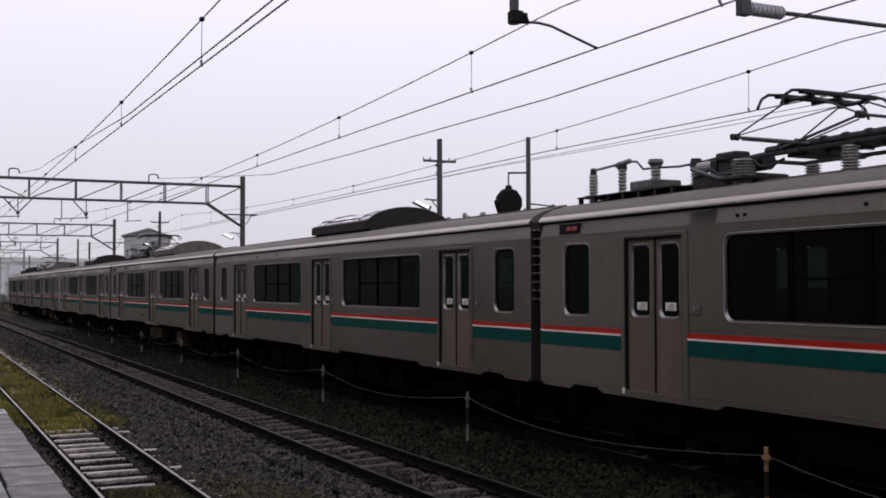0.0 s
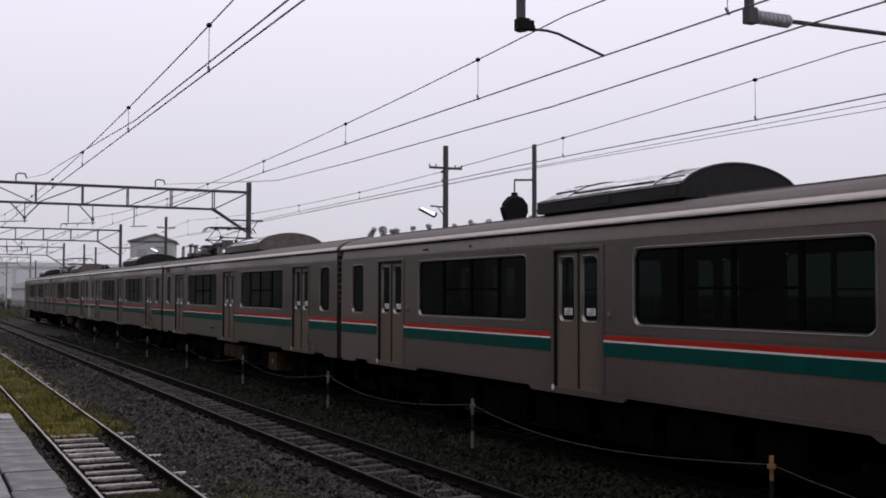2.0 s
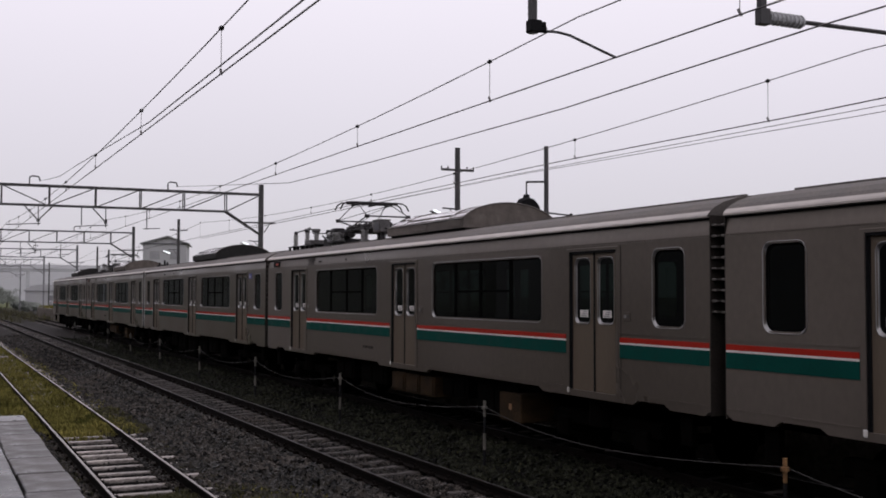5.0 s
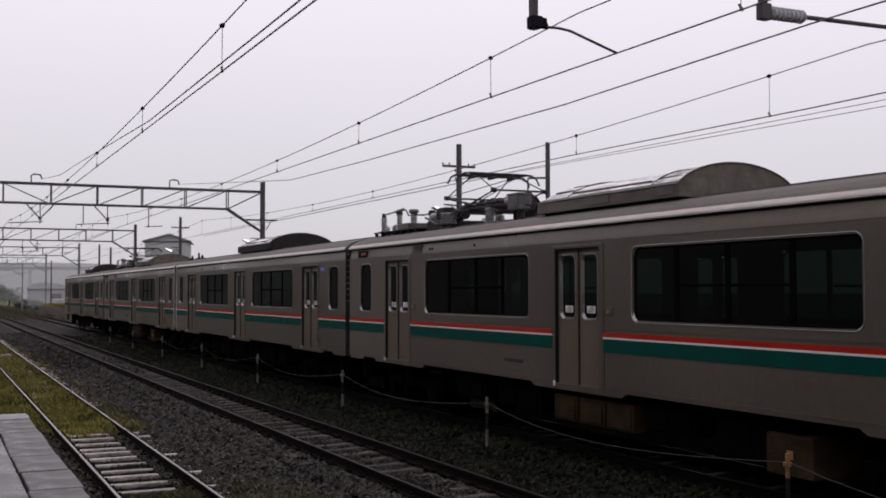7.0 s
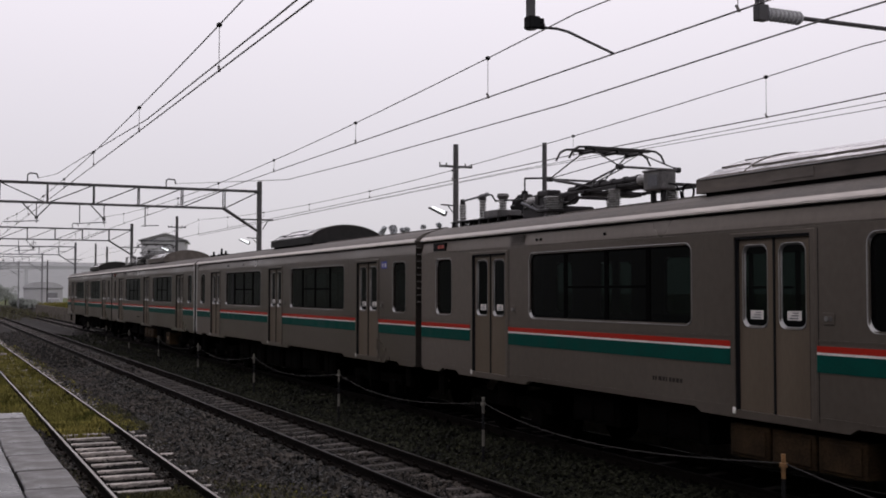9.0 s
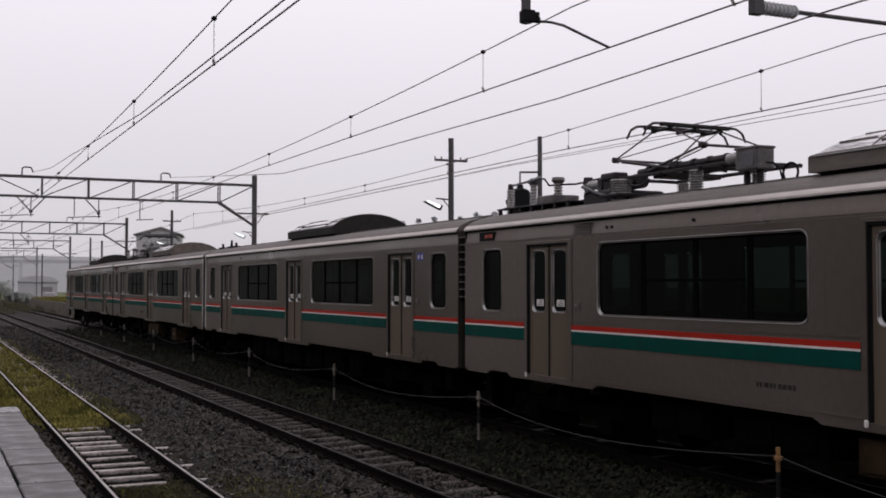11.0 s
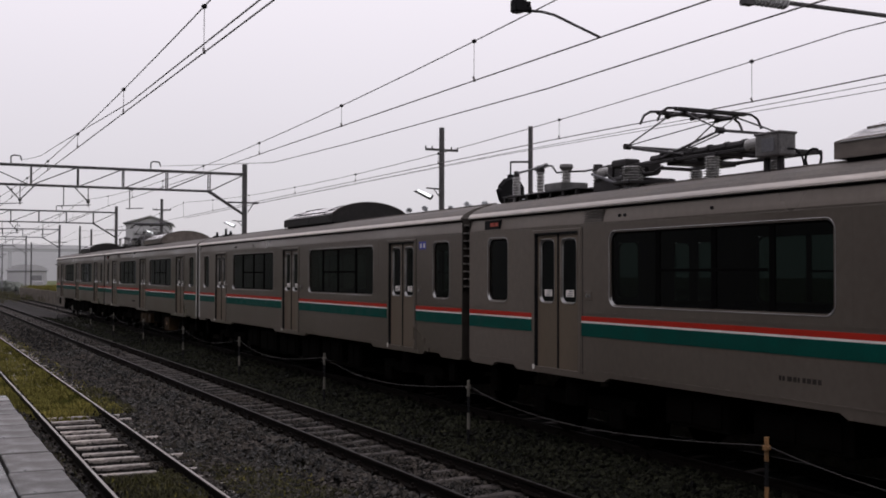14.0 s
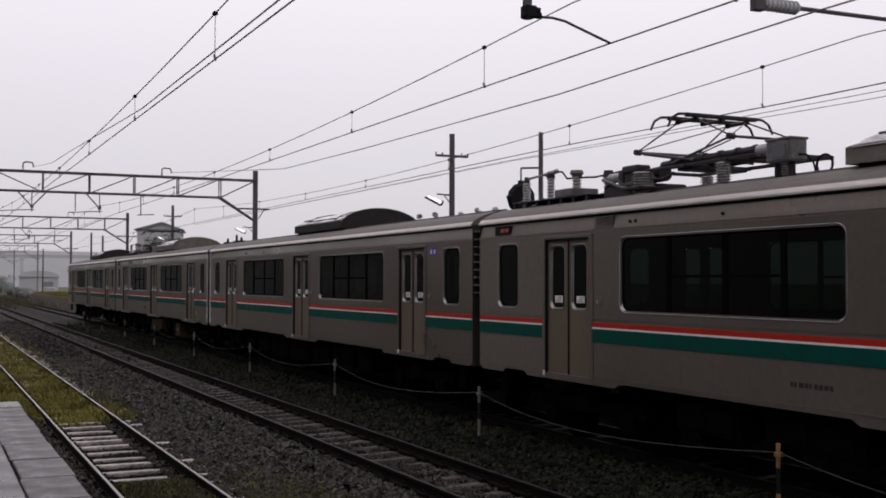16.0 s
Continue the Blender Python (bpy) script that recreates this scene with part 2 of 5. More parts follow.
def box(bm, x0, x1, y0, y1, z0, z1, bevel=0.0, mi=0):
    vs = [bm.verts.new(p) for p in ((x0, y0, z0), (x1, y0, z0), (x1, y1, z0), (x0, y1, z0), (x0, y0, z1), (x1, y0, z1), (x1, y1, z1), (x0, y1, z1))]
    fs = [bm.faces.new([vs[i] for i in q]) for q in ((3, 2, 1, 0), (4, 5, 6, 7), (0, 1, 5, 4), (1, 2, 6, 5), (2, 3, 7, 6), (3, 0, 4, 7))]
    for f in fs:
        f.material_index = mi
    if bevel:
        bmesh.ops.bevel(bm, geom=list({e for f in fs for e in f.edges}), offset=bevel, segments=2, profile=0.5, affect="EDGES")
    return bm


def tube(bm, a, b, r, r2=None, seg=8):
    a, b = Vector(a), Vector(b)
    d = b - a
    q = d.to_track_quat("Z", "Y").to_matrix().to_4x4()
    bmesh.ops.create_cone(bm, cap_ends=True, segments=seg, radius1=r, radius2=r if r2 is None else r2, depth=d.length, matrix=Matrix.Translation((a + b) / 2) @ q)
    return bm


def run(bm, pts, r, seg=6):
    for a, b in zip(pts, pts[1:]):
        tube(bm, a, b, r, seg=seg)
    return bm


def extrude(bm, profile, y0, y1, closed=True, mi=None):
    """A profile of (x, z) drawn out along y."""
    a = [bm.verts.new((x, y0, z)) for x, z in profile]
    b = [bm.verts.new((x, y1, z)) for x, z in profile]
    k = len(profile)
    for i in range(k if closed else k - 1):
        f = bm.faces.new((a[i], a[(i + 1) % k], b[(i + 1) % k], b[i]))
        if mi:
            f.material_index = mi[i]
    if closed:
        bm.faces.new(a[::-1])
        bm.faces.new(b)
    return bm


def ring_insulator(bm, x, y, z0, z1, r, sheds):
    """A turned porcelain body with sheds."""
    prof = [(r * 0.72, z0)]
    step = (z1 - z0) / (sheds * 2)
    for i in range(sheds * 2):
        z = z0 + step * i
        prof += [(r * 0.72, z + step * 0.25), (r, z + step * 0.38), (r * 0.9, z + step * 0.62), (r * 0.72, z + step * 0.75)]
    prof.append((r * 0.72, z1))
    rings = [[bm.verts.new((x + q * math.cos(a), y + q * math.sin(a), z)) for a in [k * math.pi / 6 for k in range(12)]] for q, z in prof]
    for a, b in zip(rings, rings[1:]):
        for k in range(12):
            bm.faces.new((a[k], a[(k + 1) % 12], b[(k + 1) % 12], b[k]))
    bm.faces.new(rings[0][::-1])
    bm.faces.new(rings[-1])
    return bm

def pierced(bm, x, d, y0, y1, z0, z1, holes):
    """A wall in the plane x, d thick towards +x, with rectangular holes (y0, y1, z0, z1) through it."""
    ys = sorted({y0, y1, *[v for h in holes for v in h[:2]]})
    zs = sorted({z0, z1, *[v for h in holes for v in h[2:]]})
    vs = {}

    def v(xx, y, z):
        k = (xx, y, z)
        if k not in vs:
            vs[k] = bm.verts.new(k)
        return vs[k]

    def solid(i, j):
        if not (0 <= i < len(ys) - 1 and 0 <= j < len(zs) - 1):
            return False
        cy, cz = (ys[i] + ys[i + 1]) / 2, (zs[j] + zs[j + 1]) / 2
        return not any(h[0] < cy < h[1] and h[2] < cz < h[3] for h in holes)

    X = x + d
    for i in range(len(ys) - 1):
        for j in range(len(zs) - 1):
            if not solid(i, j):
                continue
            a, b, c, e = ys[i], ys[i + 1], zs[j], zs[j + 1]
            bm.faces.new((v(x, a, c), v(x, a, e), v(x, b, e), v(x, b, c)))
            bm.faces.new((v(X, a, c), v(X, b, c), v(X, b, e), v(X, a, e)))
            if not solid(i - 1, j):
                bm.faces.new((v(x, a, c), v(X, a, c), v(X, a, e), v(x, a, e)))
            if not solid(i + 1, j):
                bm.faces.new((v(x, b, c), v(x, b, e), v(X, b, e), v(X, b, c)))
            if not solid(i, j - 1):
                bm.faces.new((v(x, a, c), v(x, b, c), v(X, b, c), v(X, a, c)))
            if not solid(i, j + 1):
                bm.faces.new((v(x, a, e), v(X, a, e), v(X, b, e), v(x, b, e)))
    return bm


def round_rect(y0, y1, z0, z1, r, n=5):
    pts = []
    for cy, cz, a0 in ((y1 - r, z1 - r, 0), (y0 + r, z1 - r, 90), (y0 + r, z0 + r, 180), (y1 - r, z0 + r, 270)):
        for i in range(n + 1):
            a = radians(a0 + 90 * i / n)
            pts.append((cy + r * math.cos(a), cz + r * math.sin(a)))
    return pts


def rim(bm, x, d, y0, y1, z0, z1, r, w, proud, sink=0.022):
    """A rounded frame of width w round an opening: proud at its outer edge, sloping in to the pane, and reaching d into the wall."""
    inner, outer = round_rect(y0, y1, z0, z1, r), round_rect(y0 - w, y1 + w, z0 - w, z1 + w, r + w * 0.35)
    mid = round_rect(y0 - w * 0.8, y1 + w * 0.8, z0 - w * 0.8, z1 + w * 0.8, r + w * 0.28)
    k = len(inner)
    rows = [[bm.verts.new((x + max(d, sink), *p)) for p in inner], [bm.verts.new((x + sink, *p)) for p in inner],
            [bm.verts.new((x - proud, *p)) for p in mid], [bm.verts.new((x - proud * 0.7, *p)) for p in outer], [bm.verts.new((x + 0.002, *p)) for p in outer]]
    for a, b in zip(rows, rows[1:]):
        for i in range(k):
            bm.faces.new((a[i], a[(i + 1) % k], b[(i + 1) % k], b[i]))
    return bm

def sheet(bm, x, y0, y1, z0, z1, r):
    bm.faces.new([bm.verts.new((x, *p)) for p in reversed(round_rect(y0, y1, z0, z1, r))])
    return bm


# ---------------------------------------------------------------- the place's lines
PLATFORM_X, PLATFORM_Z, PLATFORM_END = 1.17, 0.89, 15.56
TRACK_1, TRACK_2, TRACK_3 = 2.685, 6.25, 10.213
GROUND_Z = -0.27

# ground: one sheet, finer and uneven near the tracks
def ground_height(x, y):
    z = GROUND_Z
    for c in (TRACK_1, TRACK_2, TRACK_3):
        d = abs(x - c)
        z = max(z, GROUND_Z + (0.10 if c == TRACK_3 else 0.075) * max(0.0, min(1.0, (1.9 - d) / 0.6)))
    if 0.72 < abs(x - TRACK_2) < 1.25:
        z = max(z, -0.15)
    if 1.15 < x < 2.06:
        z = max(z, -0.135)
    if 0.34 < x - TRACK_1 < 0.54:
        z = max(z, -0.135)
    if y < 14.7 and 2.1 <= x <= 3.3:
        z = max(z, -0.150 + 0.02 * noise.noise((x * 1.3, y * 0.9, 1.7)))
    return z + 0.025 * (noise.noise((x * 1.1, y * 0.6, 3.1))) + 0.02 * noise.noise((x * 3.7, y * 3.1, 7.7))


def build_ground():
    bm = bmesh.new()
    xs = [-900, -300, -80, -30, -12] + [-6 + 0.25 * i for i in range(97)] + [22, 30, 50, 90, 200, 500, 1200]
    ys = [-300, -80, -30] + [-12 + 0.4 * i for i in range(150)] + [50, 56, 64, 74, 88, 110, 140, 180, 240, 330, 500, 900, 2500]
    grid = [[bm.verts.new((x, y, ground_height(x, y) if -6 <= x <= 18 else GROUND_Z)) for x in xs] for y in ys]
    for j in range(len(ys) - 1):
        for i in range(len(xs) - 1):
            f = bm.faces.new((grid[j][i], grid[j][i + 1], grid[j + 1][i + 1], grid[j + 1][i]))
            cx, cy = (xs[i] + xs[i + 1]) / 2, (ys[j] + ys[j + 1]) / 2
            # Past 56 m the bed switches to the haze-paled colour.
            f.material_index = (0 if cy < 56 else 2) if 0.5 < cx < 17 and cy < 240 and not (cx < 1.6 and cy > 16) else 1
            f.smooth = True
    return tagged(part("ground", bm, [BALLAST, DIRT, FARBED]), "wet ballast bed, blackened as stone-gap shade, between weedy soil", "ground", kind="structure")


build_ground()


# ---------------------------------------------------------------- tracks
def rail_mesh(y0, y1, top):
    bm = bmesh.new()
    prof = [(-0.064, -0.153), (0.064, -0.153), (0.064, -0.140), (0.014, -0.122), (0.009, -0.050), (0.033, -0.036), (0.033, -0.008), (0.014, 0.0),
            (-0.022, 0.0), (-0.033, -0.006), (-0.033, -0.036), (-0.009, -0.050), (-0.014, -0.122), (-0.064, -0.140)]
    extrude(bm, prof, y0, y1, mi=[0, 0, 0, 0, 0, 0, 0, 1, 0, 0, 0, 0, 0, 0])
    return part("rail", bm, [RAILM, top])


def sleeper_mesh(material):
    bm = bmesh.new()
    if material is SLEEPER:
        box(bm, -0.98, 0.98, -0.066, 0.066, -0.34, -0.140, 0.016)
        return part("sleeper", bm, material)
    rows = []
    for x, top, w in ((-1.0, -0.165, 0.12), (-0.78, -0.150, 0.125), (-0.42, -0.150, 0.12), (-0.16, -0.166, 0.105), (0.16, -0.166, 0.105), (0.42, -0.150, 0.12), (0.78, -0.150, 0.125), (1.0, -0.165, 0.12)):
        rows.append([bm.verts.new((x, y, z)) for y, z in ((-w, -0.34), (-w * 0.8, top - 0.02), (-w * 0.62, top), (w * 0.62, top), (w * 0.8, top - 0.02), (w, -0.34))])
    for a, b in zip(rows, rows[1:]):
        for i in range(5):
            bm.faces.new((a[i], a[i + 1], b[i + 1], b[i]))
    bm.faces.new(rows[0])
    bm.faces.new(rows[-1][::-1])
    bmesh.ops.recalc_face_normals(bm, faces=bm.faces[:])
    return part("sleeper", bm, material)

def clip_mesh():
    bm = bmesh.new()
    for s in (-1, 1):
        box(bm, s * 0.10 - 0.045, s * 0.10 + 0.045, -0.065, 0.065, -0.142, -0.095, 0.008)
        tube(bm, (s * 0.10, 0, -0.11), (s * 0.10, 0, -0.055), 0.022, seg=6)
    return part("rail_fastening", bm, RAILM)


def build_track(x, top, sleepers, pitch, label, y_near, y_far):
    t = tagged(empty("railway_track", pose(x, 0, 0)), label, "railway track", group="railway tracks", kind="structure")
    r = rail_mesh(-30, 260, top)
    r.parent, r.matrix_basis = t, pose(-0.566, 0, 0)
    again(r, pose(0.566, 0, 0), t)
    s, c = sleeper_mesh(sleepers), clip_mesh()
    s.parent, s.matrix_basis = t, pose(0, y_near, 0)
    c.parent, c.matrix_basis = t, pose(-0.566, y_near, 0)
    rnd = random.Random(int(x * 100))
    n = int((y_far - y_near) / pitch)
    for i in range(1, n):
        y = y_near + i * pitch + rnd.uniform(-0.03, 0.03)
        again(s, pose(rnd.uniform(-0.06, 0.06), y, rnd.uniform(-0.02, 0.0), 0, 0, rnd.uniform(-1.5, 1.5)), t)
        if y < 42:
            again(c, pose(-0.566, y, 0), t)
            again(c, pose(0.566, y, 0), t)
    bm = bmesh.new()
    for i in range(130):
        y = y_far + i * pitch
        box(bm, -1.0, 1.0, y - 0.1, y + 0.1, -0.34, -0.149)
    tagged(part("far_sleepers", bm, sleepers, t), kind="stuff")
    return t


build_track(TRACK_1, RAILTOP, SLEEPER, 0.624, "siding track with pale weathered sleepers and weeds", -7.92, 60)
build_track(TRACK_2, RAILDULL, DARKSLEEPER, 0.60, "dark wet railway track in black ballast", -8.0, 60)
build_track(TRACK_3, RAILDULL, DARKSLEEPER, 0.60, "railway track under the standing train", -8.0, 60)


def scatter_stones(name, label, regions, seed, material):
    """Loose crushed stones as one mesh of small uneven lumps."""
    rng = np.random.default_rng(seed)
    base = np.array([(1, 0, 0), (-1, 0, 0), (0, 1, 0), (0, -1, 0), (0, 0, 1), (0, 0, -1)], float)
    tri = np.array([(0, 2, 4), (2, 1, 4), (1, 3, 4), (3, 0, 4), (2, 0, 5), (1, 2, 5), (3, 1, 5), (0, 3, 5)])
    verts, faces, k = [], [], 0
    for x0, x1, y0, y1, n, size in regions:
        u = rng.random(n)
        yy = y0 * (y1 / y0) ** u
        xx = x0 + (x1 - x0) * rng.random(n)
        for x, y in zip(xx, yy):
            s = size * rng.uniform(0.6, 1.4)
            q = Euler(rng.uniform(0, 6.28, 3)).to_matrix()
            p = (base * rng.uniform(0.6, 1.1, (6, 1)) * s) @ np.array(q)
            verts.append(p + (x, y, ground_height(x, y) + s * 0.35))
            faces.append(tri + k)
            k += 6
    me = bpy.data.meshes.new(name)
    me.from_pydata(np.concatenate(verts).tolist(), [], np.concatenate(faces).tolist())
    me.materials.append(material)
    return tagged(new(name, me), label, "gravel", kind="stuff")


scatter_stones("ballast_stones", "dark wet crushed stone ballast between the rails",
               [(1.22, 2.06, 10, 24, 3800, 0.036), (3.3, 5.5, 11, 40, 15000, 0.050), (5.75, 6.75, 10, 40, 6500, 0.030), (3.4, 7.2, 38, 78, 4200, 0.055), (2.2, 3.2, 12, 22, 900, 0.022), (3.03, 3.22, 12, 24, 1100, 0.028)], 4, STONE)
# Strip along the train, its stones coloured darker for shade.
scatter_stones("oily_ballast_stones", "greenish ballast, shade beside the train in its colour",
               [(6.95, 9.6, 8, 44, 17000, 0.050), (7.2, 9.6, 38, 72, 3200, 0.055)], 5, SHADESTONE)


# ---------------------------------------------------------------- platform
def build_platform():
    p = tagged(empty("platform"), "wet concrete platform with pale edge slabs", "platform", kind="structure")
    bm = bmesh.new()
    box(bm, -5.9, PLATFORM_X - 0.08, -40, PLATFORM_END, -0.5, PLATFORM_Z - 0.12)
    part("platform_wall", bm, CONCRETE, p)
    bm = bmesh.new()
    box(bm, -5.9, PLATFORM_X - 0.445, -40, PLATFORM_END - 0.35, PLATFORM_Z - 0.12, PLATFORM_Z - 0.012, 0.01)
    part("platform_surface", bm, ASPHALT, p, "wet patched asphalt with puddles")
    bm = bmesh.new()
    box(bm, -0.214, 0.214, -0.488, 0.488, -0.12, 0.0, 0.018)
    slab = part("edge_slab", bm, SLABM, p)
    slab.matrix_basis = pose(PLATFORM_X - 0.216, PLATFORM_END - 0.5, PLATFORM_Z)
    rnd = random.Random(3)
    for i in range(1, 22):
        again(slab, pose(PLATFORM_X - 0.216 + rnd.uniform(-0.012, 0.012), PLATFORM_END - 0.5 - i, PLATFORM_Z + rnd.uniform(-0.006, 0.004), 0, 0, rnd.uniform(-0.4, 0.4)), p)
    bm = bmesh.new()
    box(bm, -5.0, PLATFORM_X - 0.002, PLATFORM_END - 0.62, PLATFORM_END + 0.01, PLATFORM_Z - 0.12, PLATFORM_Z + 0.012, 0.015)
    part("end_kerb", bm, CONCRETE, p, "pale concrete end kerb")
    for k in range(9):
        bm = bmesh.new()
        cx, cy, rr = 0.70 - rnd.uniform(0.0, 0.30), 6.4 + k * 0.95 + rnd.uniform(-0.2, 0.2), rnd.uniform(0.14, 0.30)
        ring = [(cx - abs(rr * rnd.uniform(0.6, 1.1) * math.cos(a)) * (1 if math.cos(a) < 0 else 0.0) + 0.08 * rr * math.cos(a), cy + rr * rnd.uniform(1.0, 1.9) * math.sin(a)) for a in [q * 0.45 for q in range(14)]]
        bm.faces.new([bm.verts.new((x, y, PLATFORM_Z - 0.0085)) for x, y in ring])
        part("puddle", bm, PUDDLE, p, "thin film of rain water")
    # added, never in view: dark wall and canopy cutting sky light and reflections
    bm = bmesh.new()
    box(bm, -6.3, -6.0, -40, 45, -0.3, 6.0)
    tagged(part("wall_station", bm, UNSEENM), "added dark wall out of view, dims reflections", "wall", kind="structure")
    bm = bmesh.new()
    box(bm, -6.0, -0.3, -40, 12, 4.3, 4.5)
    tagged(part("ceiling", bm, UNSEENM), "added canopy out of view, cuts sky light", "canopy", kind="structure")

    # added, never in view: dark slope to blank window reflections and low sky
    bm = bmesh.new()
    rows = [[bm.verts.new((x + 3 * noise.noise((y * 0.03, x, 0)), y, z + (2.5 * noise.noise((y * 0.05, x * 0.1, 5)) if z > 3 else 0))) for x, z in ((-9, -0.3), (-14, 4), (-22, 10), (-34, 16), (-50, 20), (-75, 21))]
            for y in [-120 + 10 * i for i in range(60)]]
    for a, b in zip(rows, rows[1:]):
        for i in range(5):
            bm.faces.new((a[i], b[i], b[i + 1], a[i + 1]))
    tagged(part("slope", bm, SLOPEM), "added dark slope out of view, dims reflections", "slope", kind="structure")


build_platform()


# ---------------------------------------------------------------- the train
HALF, SIDE = 9.85, 1.40
DOORS = (7.0, -0.06, -7.16)
BIG = ((1.42, 5.56), (-5.68, -1.52))
SMALL = ((8.50, 9.16), (-9.33, -8.67))
WZ0, WZ1 = 2.09, 3.10
BAYS = ((-HALF + 0.01, DOORS[2] - 0.72), (DOORS[2] + 0.72, DOORS[1] - 0.72), (DOORS[1] + 0.72, DOORS[0] - 0.72), (DOORS[0] + 0.72, HALF - 0.01))


def side_holes():
    holes = [(a, b, WZ0, WZ1) for a, b in (*BIG, *SMALL)]
    return holes + [(d - 0.62, d + 0.62, 1.09, 3.15) for d in DOORS]


def mirrored(ob, parent):
    return again(ob, pose(0, 0, 0, 0, 0, 180), parent)


def build_sides(car):
    bm = pierced(bmesh.new(), -SIDE, 0.07, -HALF, HALF, 1.06, 3.22, side_holes())
    mirrored(part("side_wall", bm, STEEL, car, "brushed stainless steel side wall"), car)
    bm = extrude(bmesh.new(), [(-SIDE, 3.22), (-SIDE + 0.012, 3.30), (-SIDE + 0.045, 3.47), (-SIDE + 0.10, 3.47), (-SIDE + 0.07, 3.22)], -HALF, HALF)
    mirrored(part("letterboard", bm, STEEL, car, "stainless upper panel leaning in to the gutter"), car)
    for a, b in ((-HALF, -8.9), (-8.3, -5.6), (-1.35, 1.35), (5.6, 8.3), (8.9, HALF)):
        bm = bmesh.new()
        bm.faces.new([bm.verts.new((-SIDE, y, z)) for y, z in ((a, 1.06), (b, 1.06), (b - 0.12, 0.995), (a + 0.12, 0.995))])
        ex = bmesh.ops.extrude_face_region(bm, geom=bm.faces[:])
        bmesh.ops.translate(bm, vec=(0.07, 0, 0), verts=[v for v in ex["geom"] if isinstance(v, bmesh.types.BMVert)])
        bmesh.ops.recalc_face_normals(bm, faces=bm.faces[:])
        mirrored(part("step_fairing", bm, STEEL, car), car)
    mirrored(part("side_bead", box(bmesh.new(), -SIDE - 0.007, -SIDE - 0.0005, -HALF + 0.01, HALF - 0.01, 3.235, 3.252), STEEL, car), car)
    for a, b in BAYS:
        mirrored(part("side_bead", box(bmesh.new(), -SIDE - 0.006, -SIDE - 0.0005, a, b, 1.955, 1.972), STEEL, car), car)
        mirrored(part("side_bead", box(bmesh.new(), -SIDE - 0.006, -SIDE - 0.0005, a, b, 1.115, 1.132), STEEL, car), car)
    for d in DOORS:
        bm = bmesh.new()
        ring = [[bm.verts.new((x, d + s * w, z)) for s, w, z in ((-1, wi, 1.05), (-1, wi, zt), (1, wi, zt), (1, wi, 1.05))] for x, wi, zt in ((-SIDE, 0.70, 3.20), (-SIDE - 0.014, 0.69, 3.19), (-SIDE - 0.014, 0.63, 3.155), (-SIDE + 0.03, 0.62, 3.148))]
        for a, b in zip(ring, ring[1:]):
            for i in range(3):
                bm.faces.new((a[i], a[i + 1], b[i + 1], b[i]))
        mirrored(part("door_surround", bm, STEEL, car), car)
        bm = bmesh.new()
        box(bm, -SIDE - 0.004, -SIDE + 0.033, d + 0.611, d + 0.624, 1.09, 3.152)
        # Header strip paints the recess's top shadow line; the jamb strips are rubber.
        box(bm, -SIDE - 0.004, -SIDE + 0.033, d - 0.622, d + 0.611, 3.122, 3.152)
        box(bm, -SIDE - 0.004, -SIDE + 0.033, d - 0.622, d - 0.612, 1.09, 3.122)
        mirrored(part("door_seal", bm, RUBBER, car), car)
    for d in DOORS:
        mirrored(part("panel_seam", box(bmesh.new(), -SIDE - 0.003, -SIDE + 0.01, d - 0.747, d - 0.737, 1.07, 3.2), RUBBER, car), car)
    for y in (1.16, -5.98):
        mirrored(part("panel_seam", box(bmesh.new(), -SIDE - 0.002, -SIDE + 0.01, y - 0.006, y + 0.006, 1.97, 3.22, 0.002), STEEL, car), car)
    # Black strip drawn for the shadow line below the gutter.
    mirrored(part("gutter_groove", box(bmesh.new(), -SIDE + 0.022, -SIDE + 0.05, -HALF + 0.005, HALF - 0.005, 3.445, 3.468), RUBBER, car), car)
    for lo, hi, m, nm in ((1.838, 1.908, REDM, "red_stripe"), (1.812, 1.838, WHITEM, "white_stripe"), (1.62, 1.812, GREENM, "green_stripe")):
        bm = bmesh.new()
        for a, b in BAYS:
            box(bm, -SIDE - 0.008, -SIDE - 0.001, a, b, lo, hi)
        mirrored(part(nm, bm, m, car), car)


def build_windows(car):
    for wins, mull, nm in ((BIG, (0.255, 0.525, 0.77), "window"), (SMALL, (), "end_window")):
        for a, b in wins:
            w = part(nm, rim(bmesh.new(), -SIDE, 0.05, a, b, WZ0, WZ1, 0.13, 0.030, 0.008), FRAMEM, car)
            bm = bmesh.new()
            rim(bm, -SIDE + 0.028, 0.04, a + 0.024, b - 0.024, WZ0 + 0.018, WZ1 - 0.024, 0.12, 0.024, 0.004, 0.004)
            for k in mull:
                k = k if a < 0 else 1 - k
                y = a + (b - a) * k
                box(bm, -SIDE + 0.022, -SIDE + 0.05, y - 0.04, y + 0.045, WZ0, WZ1)
            if mull:
                box(bm, -SIDE + 0.022, -SIDE + 0.045, a + (b - a) * 0.25, b - (b - a) * 0.25, 2.55, 2.585)
            part("gasket", bm, GASKET, w)
            g = part("pane", sheet(bmesh.new(), -SIDE + 0.034, a + 0.01, b - 0.01, WZ0 + 0.01, WZ1 - 0.01, 0.12), PANE, w)
            g.visible_shadow = False
            w2 = again(w, pose(0, 0, 0, 0, 0, 180), car)
            for c in list(w.children):
                again(c, Matrix(), w2).visible_shadow = c.visible_shadow


